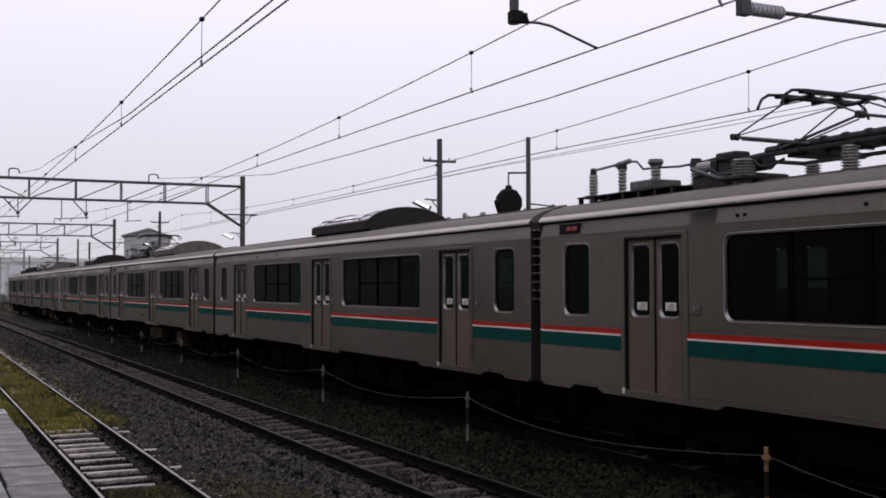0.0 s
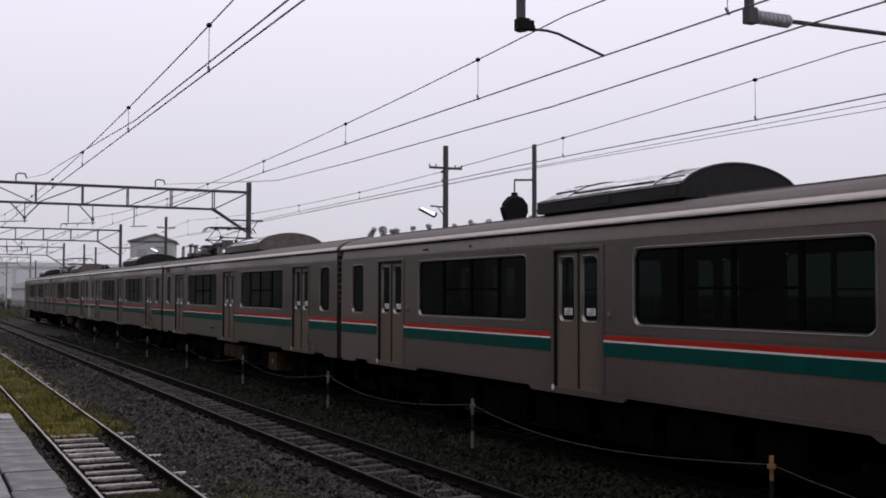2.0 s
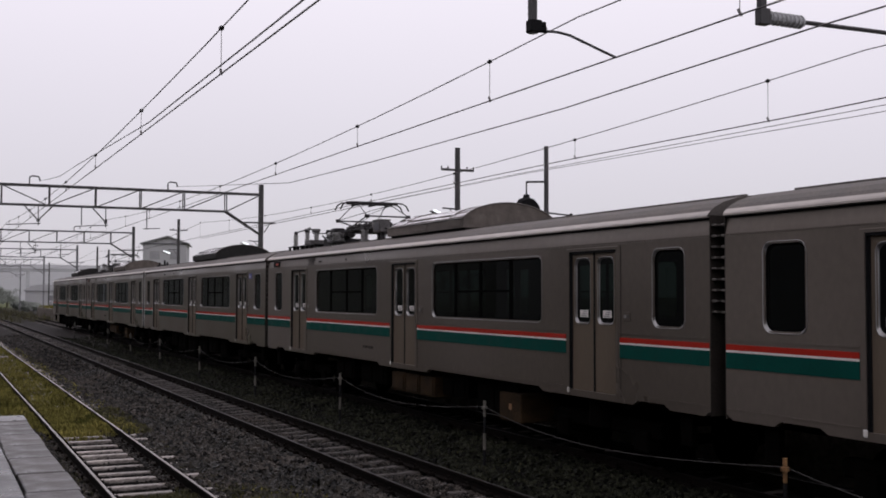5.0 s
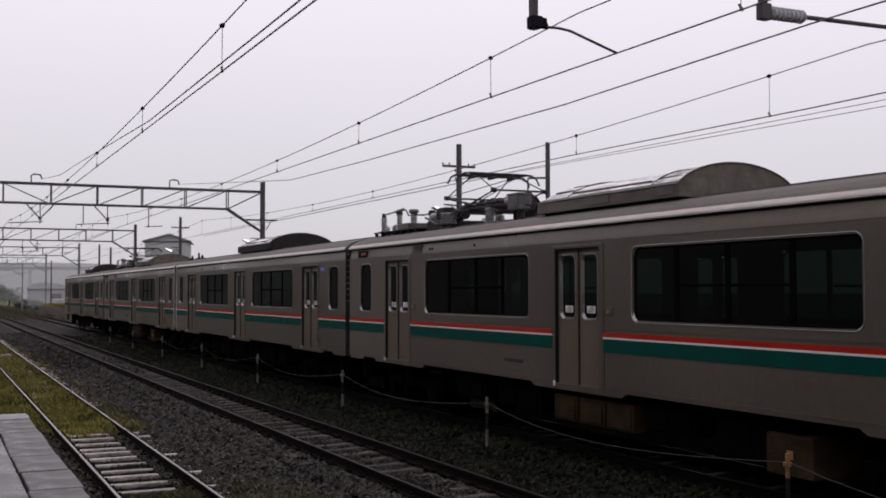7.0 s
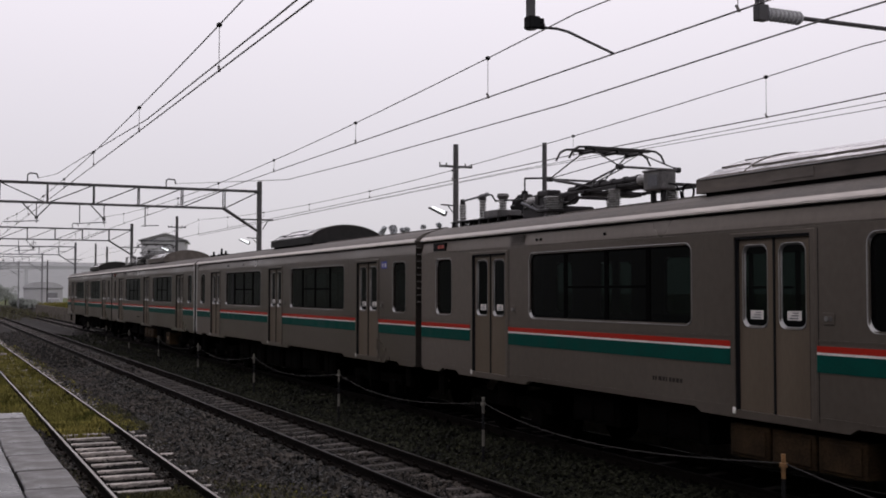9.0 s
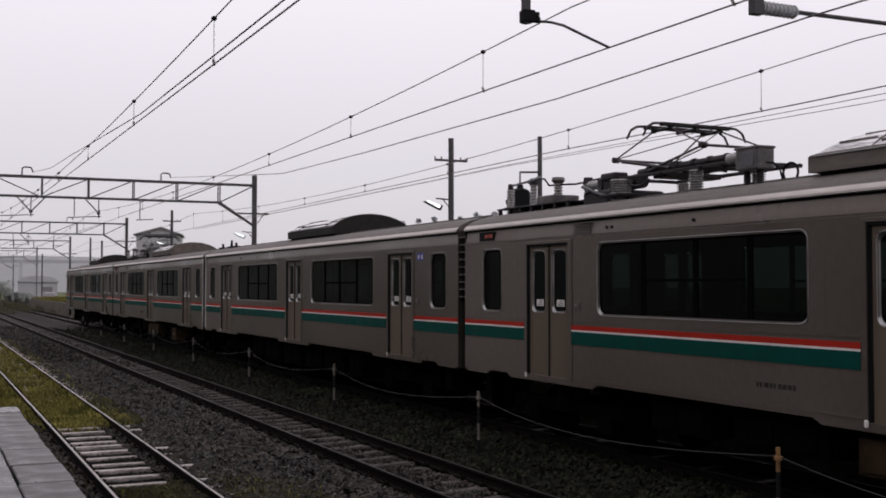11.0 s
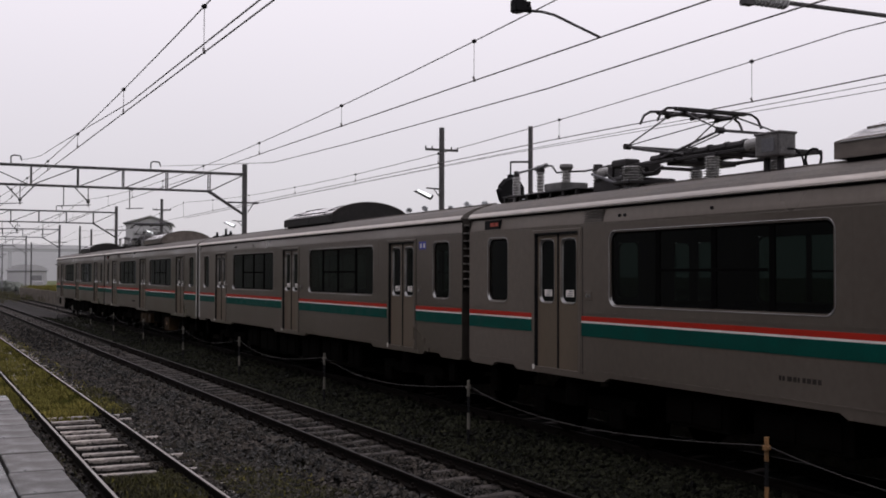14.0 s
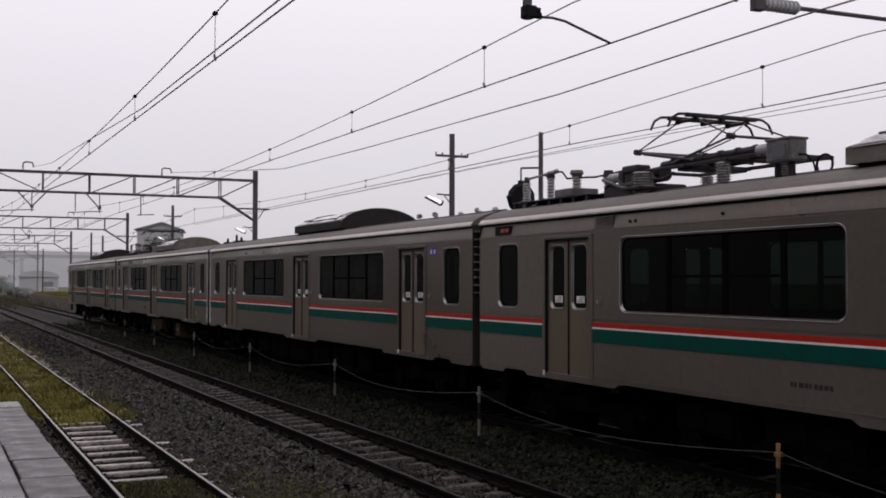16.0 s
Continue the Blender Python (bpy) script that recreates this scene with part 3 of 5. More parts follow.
def build_doors(car):
    leaf = None
    for d in DOORS:
        for s in (-1, 1):
            m = pose(0, d + s * 0.309, 0)
            if leaf is None:
                bm = pierced(bmesh.new(), -SIDE + 0.035, 0.035, -0.304, 0.304, 1.09, 3.15, [(-0.20, 0.20, 2.09, 3.05)])
                leaf = part("door_leaf", bm, DOORM, car, "stainless sliding door leaf")
                leaf.matrix_basis = m
                part("door_frame", rim(bmesh.new(), -SIDE + 0.035, 0.03, -0.19, 0.19, 2.10, 3.03, 0.10, 0.030, 0.008), FRAMEM, leaf)
                g = part("door_pane", sheet(bmesh.new(), -SIDE + 0.064, -0.20, 0.20, 2.09, 3.05, 0.1), PANE, leaf)
                g.visible_shadow = False
                part("sticker", box(bmesh.new(), -SIDE + 0.058, -SIDE + 0.062, -0.110, 0.110, 2.175, 2.28), WHITEM, leaf, "white paper notice with grey print")
                bm = bmesh.new()
                for k in range(3):
                    box(bm, -SIDE + 0.0555, -SIDE + 0.0575, -0.07, 0.08 - 0.03 * k, 2.19 + 0.03 * k, 2.202 + 0.03 * k)
                part("notice_line", bm, GALV, leaf, "grey printed bars")
                part("door_seal", box(bmesh.new(), -SIDE + 0.02, -SIDE + 0.034, 0.276, 0.304, 1.09, 3.15), RUBBER, leaf)
                ob = leaf
            else:
                ob = again(leaf, m, car)
                for c in leaf.children:
                    again(c, Matrix(), ob).visible_shadow = c.visible_shadow
            o2 = again(leaf, pose(0, 0, 0, 0, 0, 180) @ m, car)
            for c in leaf.children:
                again(c, Matrix(), o2).visible_shadow = c.visible_shadow
        bm = bmesh.new()
        box(bm, -SIDE - 0.028, -SIDE - 0.002, d + 0.615, d + 0.668, 1.035, 1.115, 0.012)
        part("door_guide", bm, WHITEM, car, "small white corner fitting")
        bm = bmesh.new()
        box(bm, -SIDE - 0.014, -SIDE - 0.002, d - 0.98, d - 0.82, 2.14, 2.27, 0.005)
        sw = part("door_switch", bm, STEEL, car)
        part("button", tube(bmesh.new(), (-SIDE - 0.022, d - 0.87, 2.205), (-SIDE - 0.012, d - 0.87, 2.205), 0.028, seg=10), FRAMEM, sw)
        part("button", tube(bmesh.new(), (-SIDE - 0.022, d - 0.94, 2.205), (-SIDE - 0.012, d - 0.94, 2.205), 0.024, seg=10), CASEM, sw)


def build_roof(car):
    prof = [(-1.40, 3.47), (-1.43, 3.475), (-1.43, 3.50), (-1.412, 3.525), (-1.378, 3.558), (-1.32, 3.605), (-1.18, 3.675), (-0.9, 3.755), (-0.45, 3.81), (0, 3.83)]
    full = prof + [(-x, z) for x, z in reversed(prof[:-1])]
    bm = bmesh.new()
    mi = [1] * 4 + [0] * 10 + [1] * 4 + [1]
    extrude(bm, full, -HALF, HALF, mi=mi)
    part("roof", bm, [ROOFM, EDGEM], car, "dark coated roof with pale gutter edges")
    bm = bmesh.new()
    for x in (-0.55, 0.55):
        box(bm, x - 0.02, x + 0.02, -HALF + 0.3, HALF - 0.3, 3.77, 3.825)
    part("roof_rail", bm, ROOFM, car)


def build_inside(car):
    bm = bmesh.new()
    box(bm, -1.33, 1.33, -HALF + 0.05, HALF - 0.05, 1.066, 1.12)
    part("car_floor", bm, INSIDE, car)
    part("car_ceiling", box(bmesh.new(), -1.33, 1.33, -HALF + 0.05, HALF - 0.05, 3.3, 3.34), INSIDE, car)
    for s in (-1, 1):
        part("end_panel", box(bmesh.new(), -1.33, 1.33, s * (HALF - 0.03) - 0.03, s * (HALF - 0.03) + 0.03, 1.06, 3.47), INSIDE, car)
    for s in (-1, 1):
        for a, b in BIG:
            bm = bmesh.new()
            box(bm, min(s * 1.3, s * 0.85), max(s * 1.3, s * 0.85), a - 0.4, b + 0.4, 1.3, 1.62, 0.03)
            box(bm, min(s * 1.3, s * 1.15), max(s * 1.3, s * 1.15), a - 0.4, b + 0.4, 1.62, 2.12, 0.03)
            part("bench_seat", bm, SEATM, car)


def wheel_set(bm):
    for s in (-1, 1):
        tube(bm, (s * 0.50, 0, 0.43), (s * 0.63, 0, 0.43), 0.43, seg=24)
        tube(bm, (s * 0.48, 0, 0.43), (s * 0.50, 0, 0.43), 0.455, seg=24)
    return tube(bm, (-0.6, 0, 0.43), (0.6, 0, 0.43), 0.08)


def build_bogies(car):
    first = None
    for y in (6.9, -6.9):
        b = None
        if first is None:
            bm = bmesh.new()
            for s in (-1, 1):
                box(bm, s * 0.95 - 0.10, s * 0.95 + 0.10, -1.45, 1.45, 0.50, 0.72, 0.03)
                for k in (-1.05, 1.05):
                    box(bm, s * 1.0 - 0.12, s * 1.0 + 0.12, k - 0.17, k + 0.17, 0.30, 0.60, 0.03)
                tube(bm, (s * 0.98, 0, 0.55), (s * 0.98, 0, 1.02), 0.26, seg=14)
            box(bm, -0.95, 0.95, -0.3, 0.3, 0.5, 0.75)
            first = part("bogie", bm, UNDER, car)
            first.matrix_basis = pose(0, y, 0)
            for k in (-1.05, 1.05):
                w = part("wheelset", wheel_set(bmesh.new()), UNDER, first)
                w.matrix_basis = pose(0, k, 0)
        else:
            b = again(first, pose(0, y, 0), car)
            for c in first.children:
                again(c, c.matrix_basis.copy(), b)


def build_underfloor(car, seed):
    rnd = random.Random(seed)
    if seed == 5:
        for i in range(3):
            bm = box(bmesh.new(), -1.27, -0.35, 0.14 - i * 0.74, 0.84 - i * 0.74, 0.50, 0.90, 0.02)
            box(bm, -1.29, -1.27, 0.20 - i * 0.74, 0.78 - i * 0.74, 0.55, 0.85, 0.004)
            part("equipment_box", bm, RUSTBOX, car, "rusty brown equipment box")
        tank = part("equipment_box", box(bmesh.new(), -1.28, -0.5, -4.80, -4.04, 0.37, 0.85, 0.02), RUSTBOX, car, "brown switch box with a yellow plate")
        part("plate", box(bmesh.new(), -1.288, -1.279, -4.49, -4.39, 0.57, 0.67, 0.003), POSTY, tank, "small yellow plate")
    y = 4.6
    k = 0
    while y > -4.4:
        w = rnd.uniform(0.7, 1.6)
        if seed == 5 and y - w < 0.95 and y > -1.45:
            y = -1.5
            continue
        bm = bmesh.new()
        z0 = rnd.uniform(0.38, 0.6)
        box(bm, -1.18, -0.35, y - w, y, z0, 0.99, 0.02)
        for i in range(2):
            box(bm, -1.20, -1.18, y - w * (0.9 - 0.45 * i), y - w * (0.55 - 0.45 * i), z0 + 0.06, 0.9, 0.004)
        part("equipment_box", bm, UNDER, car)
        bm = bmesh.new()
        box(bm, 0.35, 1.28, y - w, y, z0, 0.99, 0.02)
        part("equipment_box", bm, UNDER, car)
        y -= w + rnd.uniform(0.15, 0.5)
        k += 1
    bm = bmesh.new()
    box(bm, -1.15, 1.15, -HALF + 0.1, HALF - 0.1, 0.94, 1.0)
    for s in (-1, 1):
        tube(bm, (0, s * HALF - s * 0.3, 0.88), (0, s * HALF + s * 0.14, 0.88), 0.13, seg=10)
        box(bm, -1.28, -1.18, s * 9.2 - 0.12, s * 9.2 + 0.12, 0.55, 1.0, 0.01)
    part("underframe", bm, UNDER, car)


def build_ends(car):
    for s in (1, -1):
        bm = bmesh.new()
        box(bm, -0.55, 0.55, min(s * HALF, s * (HALF + 0.148)), max(s * HALF, s * (HALF + 0.148)), 1.05, 3.25, 0.02)
        part("gangway", bm, GASKET, car, "black rubber gangway")
        for i in range(9):
            z = 2.28 + i * 0.135
            part("ladder_rung", box(bmesh.new(), -1.38, -1.04, min(s * (HALF + 0.012), s * (HALF + 0.10)), max(s * (HALF + 0.012), s * (HALF + 0.10)), z, z + 0.028, 0.006), ROOFM, car)
        bm = bmesh.new()
        box(bm, -1.40, 1.40, min(s * HALF, s * (HALF + 0.012)), max(s * HALF, s * (HALF + 0.012)), 1.0, 3.5)
        part("end_wall", bm, ENDM, car)


def build_cooler(car, kind):
    """A long cooler on a recessed plinth: low straight sides, arched wet cover in three sections, flat end face."""
    end, body = (1.80, COVERM) if kind == "motor" else (1.75, ACM)

    def arch(k, half=1.0):
        pts = [(-half, 3.79), (-half, 3.975)]
        for i in range(17):
            x = -half * 0.985 + half * 1.97 * i / 16
            pts.append((x, 3.985 + k * 0.31 * (1 - (x / half) ** 2) ** 0.75))
        return pts + [(half, 3.975), (half, 3.79)]

    bm = bmesh.new()
    box(bm, -0.93, 0.93, -1.98, end - 0.12, 3.66, 3.80)
    c = part("cooler_unit", bm, RUBBER, car, "dark arched roof air conditioner, wet on top")
    sections = (((-2.05, 1.0), (-1.42, 1.0), (-1.40, 0.93)), ((-1.40, 0.93), (end - 0.95, 0.93), (end - 0.93, 0.99)), ((end - 0.93, 0.99), (end - 0.32, 0.97), (end - 0.16, 0.80), (end - 0.05, 0.5), (end, 0.12)))
    for n, sec in enumerate(sections):
        bm = bmesh.new()
        rows = [[bm.verts.new((x, y, z)) for x, z in arch(k)] for y, k in sec]
        for a, b in zip(rows, rows[1:]):
            for i in range(len(a) - 1):
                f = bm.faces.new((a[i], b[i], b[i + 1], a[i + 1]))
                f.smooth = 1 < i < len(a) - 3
                # Only the top faces get the painted sky sheen.
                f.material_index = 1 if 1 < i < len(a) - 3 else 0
        if n == 0:
            bm.faces.new(rows[0])
        if n == 2:
            bm.faces.new(rows[-1][::-1])
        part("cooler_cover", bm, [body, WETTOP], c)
    for y in (-1.41, end - 0.94):
        part("cover_strap", run(bmesh.new(), [(x, y, z - 0.004) for x, z in arch(0.985)[1:-1]], 0.012, 5), body, c)
    for x, y0, y1 in ((-0.86, -1.95, -1.45), (-0.62, -1.9, -1.5), (-0.80, end - 0.85, end - 0.3), (-0.5, end - 0.8, end - 0.4), (-0.25, -1.95, -1.5), (-0.9, -1.3, end - 1.0)):
        z = 3.985 + 0.30 * (1 - x * x) ** 0.75
        part("cover_rib", box(bmesh.new(), x - 0.022, x + 0.022, y0, y1, z - 0.04, z + 0.008, 0.005), body, c)
    part("end_trim", run(bmesh.new(), [(x, -2.055, z) for x, z in arch(1.0)[1:-1]], 0.012), ROOFM, c)
    for x in (-1.004, 1.004):
        for y0, y1 in ((-1.95, -1.42), (-0.35, 0.35)):
            part("side_panel", box(bmesh.new(), x - 0.006, x + 0.006, y0, y1, 3.83, 3.95, 0.003), body, c)
        part("drip_lip", box(bmesh.new(), x - 0.012, x + 0.012, -2.0, end - 0.1, 3.966, 3.982, 0.004), FRAMEM, c)

def build_pantograph(car, y0):
    p = part("pantograph", box(bmesh.new(), -0.5, 0.5, y0 - 0.16, y0 + 0.16, 4.07, 4.12, 0.01), PANTOM, car, "raised dark steel lattice pantograph")
    bm = bmesh.new()
    for x in (-0.55, 0.55):
        box(bm, x - 0.025, x + 0.025, y0 - 1.75, y0 + 1.0, 4.105, 4.155, 0.01)
    for y in (y0 - 1.7, y0 - 1.0, y0 - 0.1, y0 + 0.95):
        box(bm, -0.6, 0.6, y - 0.03, y + 0.03, 4.10, 4.15, 0.01)
    part("base_frame", bm, PANTOM, p)
    for x, a, b, r in ((-0.45, y0 - 1.60, y0 + 0.55, 0.060), (0.2, y0 - 1.3, y0 + 0.4, 0.055), (-0.12, y0 - 1.5, y0 - 0.1, 0.06)):
        bm = tube(bmesh.new(), (x, a, 4.21), (x, b, 4.19), r, seg=12)
        for k in range(6):
            y = a + (b - a) * (0.08 + 0.16 * k)
            tube(bm, (x, y - 0.03, 4.21), (x, y + 0.03, 4.21), r * 1.18, seg=12)
        part("spring_tube", bm, PANTOM, p)
    part("operating_cylinder", tube(bmesh.new(), (-0.55, y0 - 1.95, 4.18), (-0.55, y0 - 1.60, 4.17), 0.085, 0.075, seg=14), CERAMIC, p, "pale grey operating cylinder")
    for x in (-0.52, 0.52):
        for s in (1, -1):
            arm = part("lower_arm", tube(bmesh.new(), (x, y0 - s * 0.25, 4.19), (x * 1.05, y0 + s * 1.05, 4.43), 0.022, 0.016), DARKSTEEL, p)
            part("joint", tube(bmesh.new(), (x * 1.05 - 0.05, y0 + s * 1.05, 4.43), (x * 1.05 + 0.05, y0 + s * 1.05, 4.43), 0.045, seg=10), PANTOM, arm)
            part("control_rod", tube(bmesh.new(), (x * 0.9, y0 - s * 0.1, 4.20), (x * 0.95, y0 + s * 0.98, 4.39), 0.010, seg=6), DARKSTEEL, arm)
            part("upper_arm", tube(bmesh.new(), (x * 1.05, y0 + s * 1.05, 4.44), (x * 0.85, y0 + s * 0.2, 4.78), 0.012), DARKSTEEL, p)
    for s in (1, -1):
        part("hinge_bar", tube(bmesh.new(), (-0.58, y0 + s * 1.05, 4.43), (0.58, y0 + s * 1.05, 4.43), 0.02), DARKSTEEL, p)
        part("diagonal_stay", tube(bmesh.new(), (-0.55, y0 + s * 1.05, 4.44), (0.45, y0 + s * 0.2, 4.78), 0.008), DARKSTEEL, p)
    for dy in (-0.2, 0.2):
        bm = bmesh.new()
        box(bm, -0.62, 0.62, y0 + dy - 0.045, y0 + dy + 0.045, 4.80, 4.855, 0.012)
        for x in (-0.45, 0.45):
            box(bm, x - 0.018, x + 0.018, y0 + dy - 0.025, y0 + dy + 0.025, 4.745, 4.805, 0.006)
        for s in (-1, 1):
            run(bm, [(s * 0.60, y0 + dy, 4.84), (s * 0.75, y0 + dy, 4.83), (s * 0.86, y0 + dy, 4.77), (s * 0.93, y0 + dy, 4.64)], 0.019)
        part("collector_strip", bm, PANTOM, p)
    for x in (-0.45, 0.0, 0.45):
        part("head_link", tube(bmesh.new(), (x, y0 - 0.24, 4.78), (x, y0 + 0.24, 4.78), 0.028), PANTOM, p)
    for x in (-0.55, 0.55):
        for y in (y0 - 0.9, y0 + 0.8):
            part("insulator", ring_insulator(bmesh.new(), x, y, 3.74, 4.10, 0.115, 5), CERAMIC, p, "ribbed grey porcelain insulator")
    # high-voltage gear from the pantograph to the car's end
    for x, y, z1, r, cap in ((-0.75, 9.34, 4.20, 0.080, 0.055), (-0.58, 8.82, 4.26, 0.075, 0.075), (-0.58, 8.0, 4.22, 0.085, 0.0), (-0.50, 7.20, 4.14, 0.085, 0.09), (-0.15, 6.55, 4.12, 0.10, 0.0), (-0.66, 6.08, 4.11, 0.17, 0.0)):
        ins = part("insulator", ring_insulator(bmesh.new(), x, y, 3.72, z1, r, 5), CERAMIC, car, "ribbed grey porcelain insulator")
        part("foot_plate", box(bmesh.new(), x - r * 1.2, x + r * 1.2, y - r * 1.3, y + r * 1.3, 3.84, 3.885, 0.01), PANTOM, ins)
        if cap:
            part("cap", tube(bmesh.new(), (x, y, z1 - 0.01), (x, y, z1 + 0.10), cap, cap * 0.8, 12), PANTOM, ins, "dark cast cap")
    dish = bmesh.new()
    tube(dish, (-0.58, 8.0, 4.20), (-0.58, 8.0, 4.26), 0.07, 0.115, 18)
    tube(dish, (-0.58, 8.0, 4.26), (-0.58, 8.0, 4.31), 0.115, 0.10, 18)
    part("arrester_dish", dish, CASEM, car, "grey dished arrester top")
    bm = bmesh.new()
    tube(bm, (-0.76, 9.38, 4.26), (-0.60, 8.70, 4.34), 0.020)
    tube(bm, (-0.62, 8.92, 4.31), (-0.55, 8.66, 4.36), 0.040)
    part("switch_blade", bm, PALESTEEL, car, "pale metal switch blade")
    bm = bmesh.new()
    run(bm, [(-0.56, 8.68, 4.35), (-0.56, 8.48, 4.33), (-0.58, 8.30, 4.20), (-0.58, 8.0, 4.19), (-0.55, 7.5, 4.16), (-0.50, 7.18, 4.18), (-0.4, 6.9, 4.22), (-0.3, 6.6, 4.24), (-0.3, 6.2, 4.15)], 0.016)
    part("busbar", bm, PANTOM, car)
    part("jumper", run(bmesh.new(), [(-0.62, 5.9, 4.05), (-0.66, 5.75, 3.98), (-0.66, 5.55, 3.97), (-0.6, 5.4, 4.05)], 0.018), PANTOM, car)
    bm = bmesh.new()
    box(bm, -0.84, -0.34, 7.72, 8.28, 3.87, 4.0, 0.02)
    part("insulator_plinth", bm, CASEM, car, "grey insulator plinth")
    bm = bmesh.new()
    run(bm, [(-0.62, 8.28, 3.93), (-0.62, 8.42, 3.97), (-0.62, 8.52, 3.93), (-0.62, 8.56, 3.86)], 0.018)
    part("plinth_pipe", bm, PANTOM, car)
    bm = box(bmesh.new(), -0.92, -0.28, 7.15, 9.55, 3.840, 3.862, 0.008)
    for k in range(7):
        y = 7.2 + k * 0.38
        box(bm, -0.90, -0.84, y, y + 0.05, 3.70, 3.84)
        box(bm, -0.36, -0.30, y, y + 0.05, 3.70, 3.84)
    part("running_board", bm, PANTOM, car, "dark roof running board on short legs")
    bm = bmesh.new()
    box(bm, -0.72, 0.3, 6.25, 7.02, 3.70, 3.98, 0.04)
    tube(bm, (-0.30, 6.80, 4.08), (-0.30, 6.0, 4.10), 0.11, 0.12, 16)
    box(bm, -0.66, -0.40, 6.22, 6.62, 4.12, 4.24, 0.03)
    box(bm, -0.60, -0.44, 6.66, 6.80, 3.96, 4.17, 0.02)
    box(bm, -0.62, -0.30, 6.35, 6.60, 3.9, 4.22, 0.03)
    run(bm, [(-0.72, 6.95, 3.95), (-0.74, 6.6, 4.02), (-0.74, 6.3, 3.86)], 0.02)
    brk = part("breaker", bm, PANTOM, car, "dark circuit breaker with castings")
    part("breaker_cylinder", tube(bmesh.new(), (-0.52, 7.10, 4.10), (-0.52, 6.78, 4.10), 0.075, seg=14), CERAMIC, brk)
    part("stay_bar", tube(bmesh.new(), (-0.74, 7.0, 4.06), (-0.76, 6.30, 3.86), 0.026), GALV, brk)
    bm = bmesh.new()
    box(bm, -0.74, -0.46, y0 - 2.36, y0 - 1.93, 3.965, 4.26, 0.03)
    box(bm, -0.75, -0.45, y0 - 2.37, y0 - 1.92, 4.235, 4.268, 0.01)
    sc = part("spring_case", bm, CASEM, car, "dark grey pantograph spring case")
    for y in (y0 - 2.24, y0 - 2.0):
        part("case_foot", tube(bmesh.new(), (-0.60, y, 3.70), (-0.60, y, 3.98), 0.045, seg=10), PANTOM, sc)
    part("case_hatch", box(bmesh.new(), -0.748, -0.738, y0 - 2.28, y0 - 2.06, 4.02, 4.19, 0.004), GALV, sc)
    bm = bmesh.new()
    run(bm, [(-0.5, y0 - 2.68 + 0.13 * math.cos(a), 3.90 + 0.12 * math.sin(a)) for a in [i * 0.5 for i in range(-3, 10)]], 0.016)
    run(bm, [(-0.6, y0 - 2.36, 4.05), (-0.55, y0 - 2.44, 4.04), (-0.5, y0 - 2.50, 3.94), (-0.5, y0 - 2.54, 3.80)], 0.012)
    part("cable_loop", bm, RUBBER, car)

def build_marks(car, kind):
    if kind == "motor":
        bm = bmesh.new()
        box(bm, -SIDE - 0.010, -SIDE + 0.036, 8.75, 9.28, 3.27, 3.42, 0.004)
        b = part("sign_case", bm, RUBBER, car)
        bm = bmesh.new()
        for y, w in ((8.80, 0.12), (8.95, 0.12)):
            box(bm, -SIDE - 0.014, -SIDE - 0.009, y, y + w, 3.315, 3.375)
        part("lit_character", bm, REDSIGN, b, "red lit display characters")
        bm = bmesh.new()
        for i in range(5):
            box(bm, -SIDE - 0.006, -SIDE + 0.036, 5.75, 6.22, 3.27 + i * 0.036, 3.285 + i * 0.036)
        part("vent", bm, ROOFM, car)
        y = 2.24
        for w in (0.035, 0.035, 0.0, 0.07, 0.05, 0.03, 0.0, 0.05, 0.06, 0.06, 0.05):
            if w:
                part("mark_bar", box(bmesh.new(), -SIDE - 0.004, -SIDE - 0.001, y - w, y, 1.325, 1.38), ENDM, car)
            y -= w + 0.02
    for y in (5.35, 5.22, 3.4):
        part("lamp_stud", tube(bmesh.new(), (-SIDE - 0.002, y, 3.33), (-SIDE + 0.03, y, 3.33), 0.022, seg=8), RUBBER, car)


def build_car(kind, m):
    car = tagged(empty("train_car", m),
                 "stainless steel commuter train car with raised pantograph and green-red stripe" if kind == "motor" else "stainless steel commuter train car with roof cooler and green-red stripe",
                 "train car", group="coupled train cars")
    build_sides(car)
    build_windows(car)
    build_doors(car)
    build_roof(car)
    build_inside(car)
    build_bogies(car)
    build_underfloor(car, 5 if kind == "motor" else 9)
    build_ends(car)
    build_cooler(car, kind)
    if kind == "motor":
        build_pantograph(car, 5.3)
    build_marks(car, kind)
    return car


REST = 7.29  # where the middle of the nearest car comes to rest
motor = build_car("motor", pose(TRACK_3, REST, 0))
trailer = build_car("trailer", pose(TRACK_3, REST + 20, 0))
CARS = [(motor, REST), (trailer, REST + 20)]
for k, src in ((40, motor), (60, trailer), (-20, trailer), (-40, motor)):
    CARS.append((copy_thing(src, pose(TRACK_3, REST + k, 0)), REST + k))

# one car carries a pair of small stickers by its door
sticker = part("sticker", box(bmesh.new(), -SIDE - 0.004, -SIDE - 0.001, -8.33, -8.03, 2.99, 3.14), BLUESIGN, trailer, "small blue sticker with pale marks")
for y in (-8.26, -8.11):
    part("sticker_mark", box(bmesh.new(), -SIDE - 0.006, -SIDE - 0.003, y - 0.03, y + 0.03, 3.02, 3.10), WHITEM, sticker)

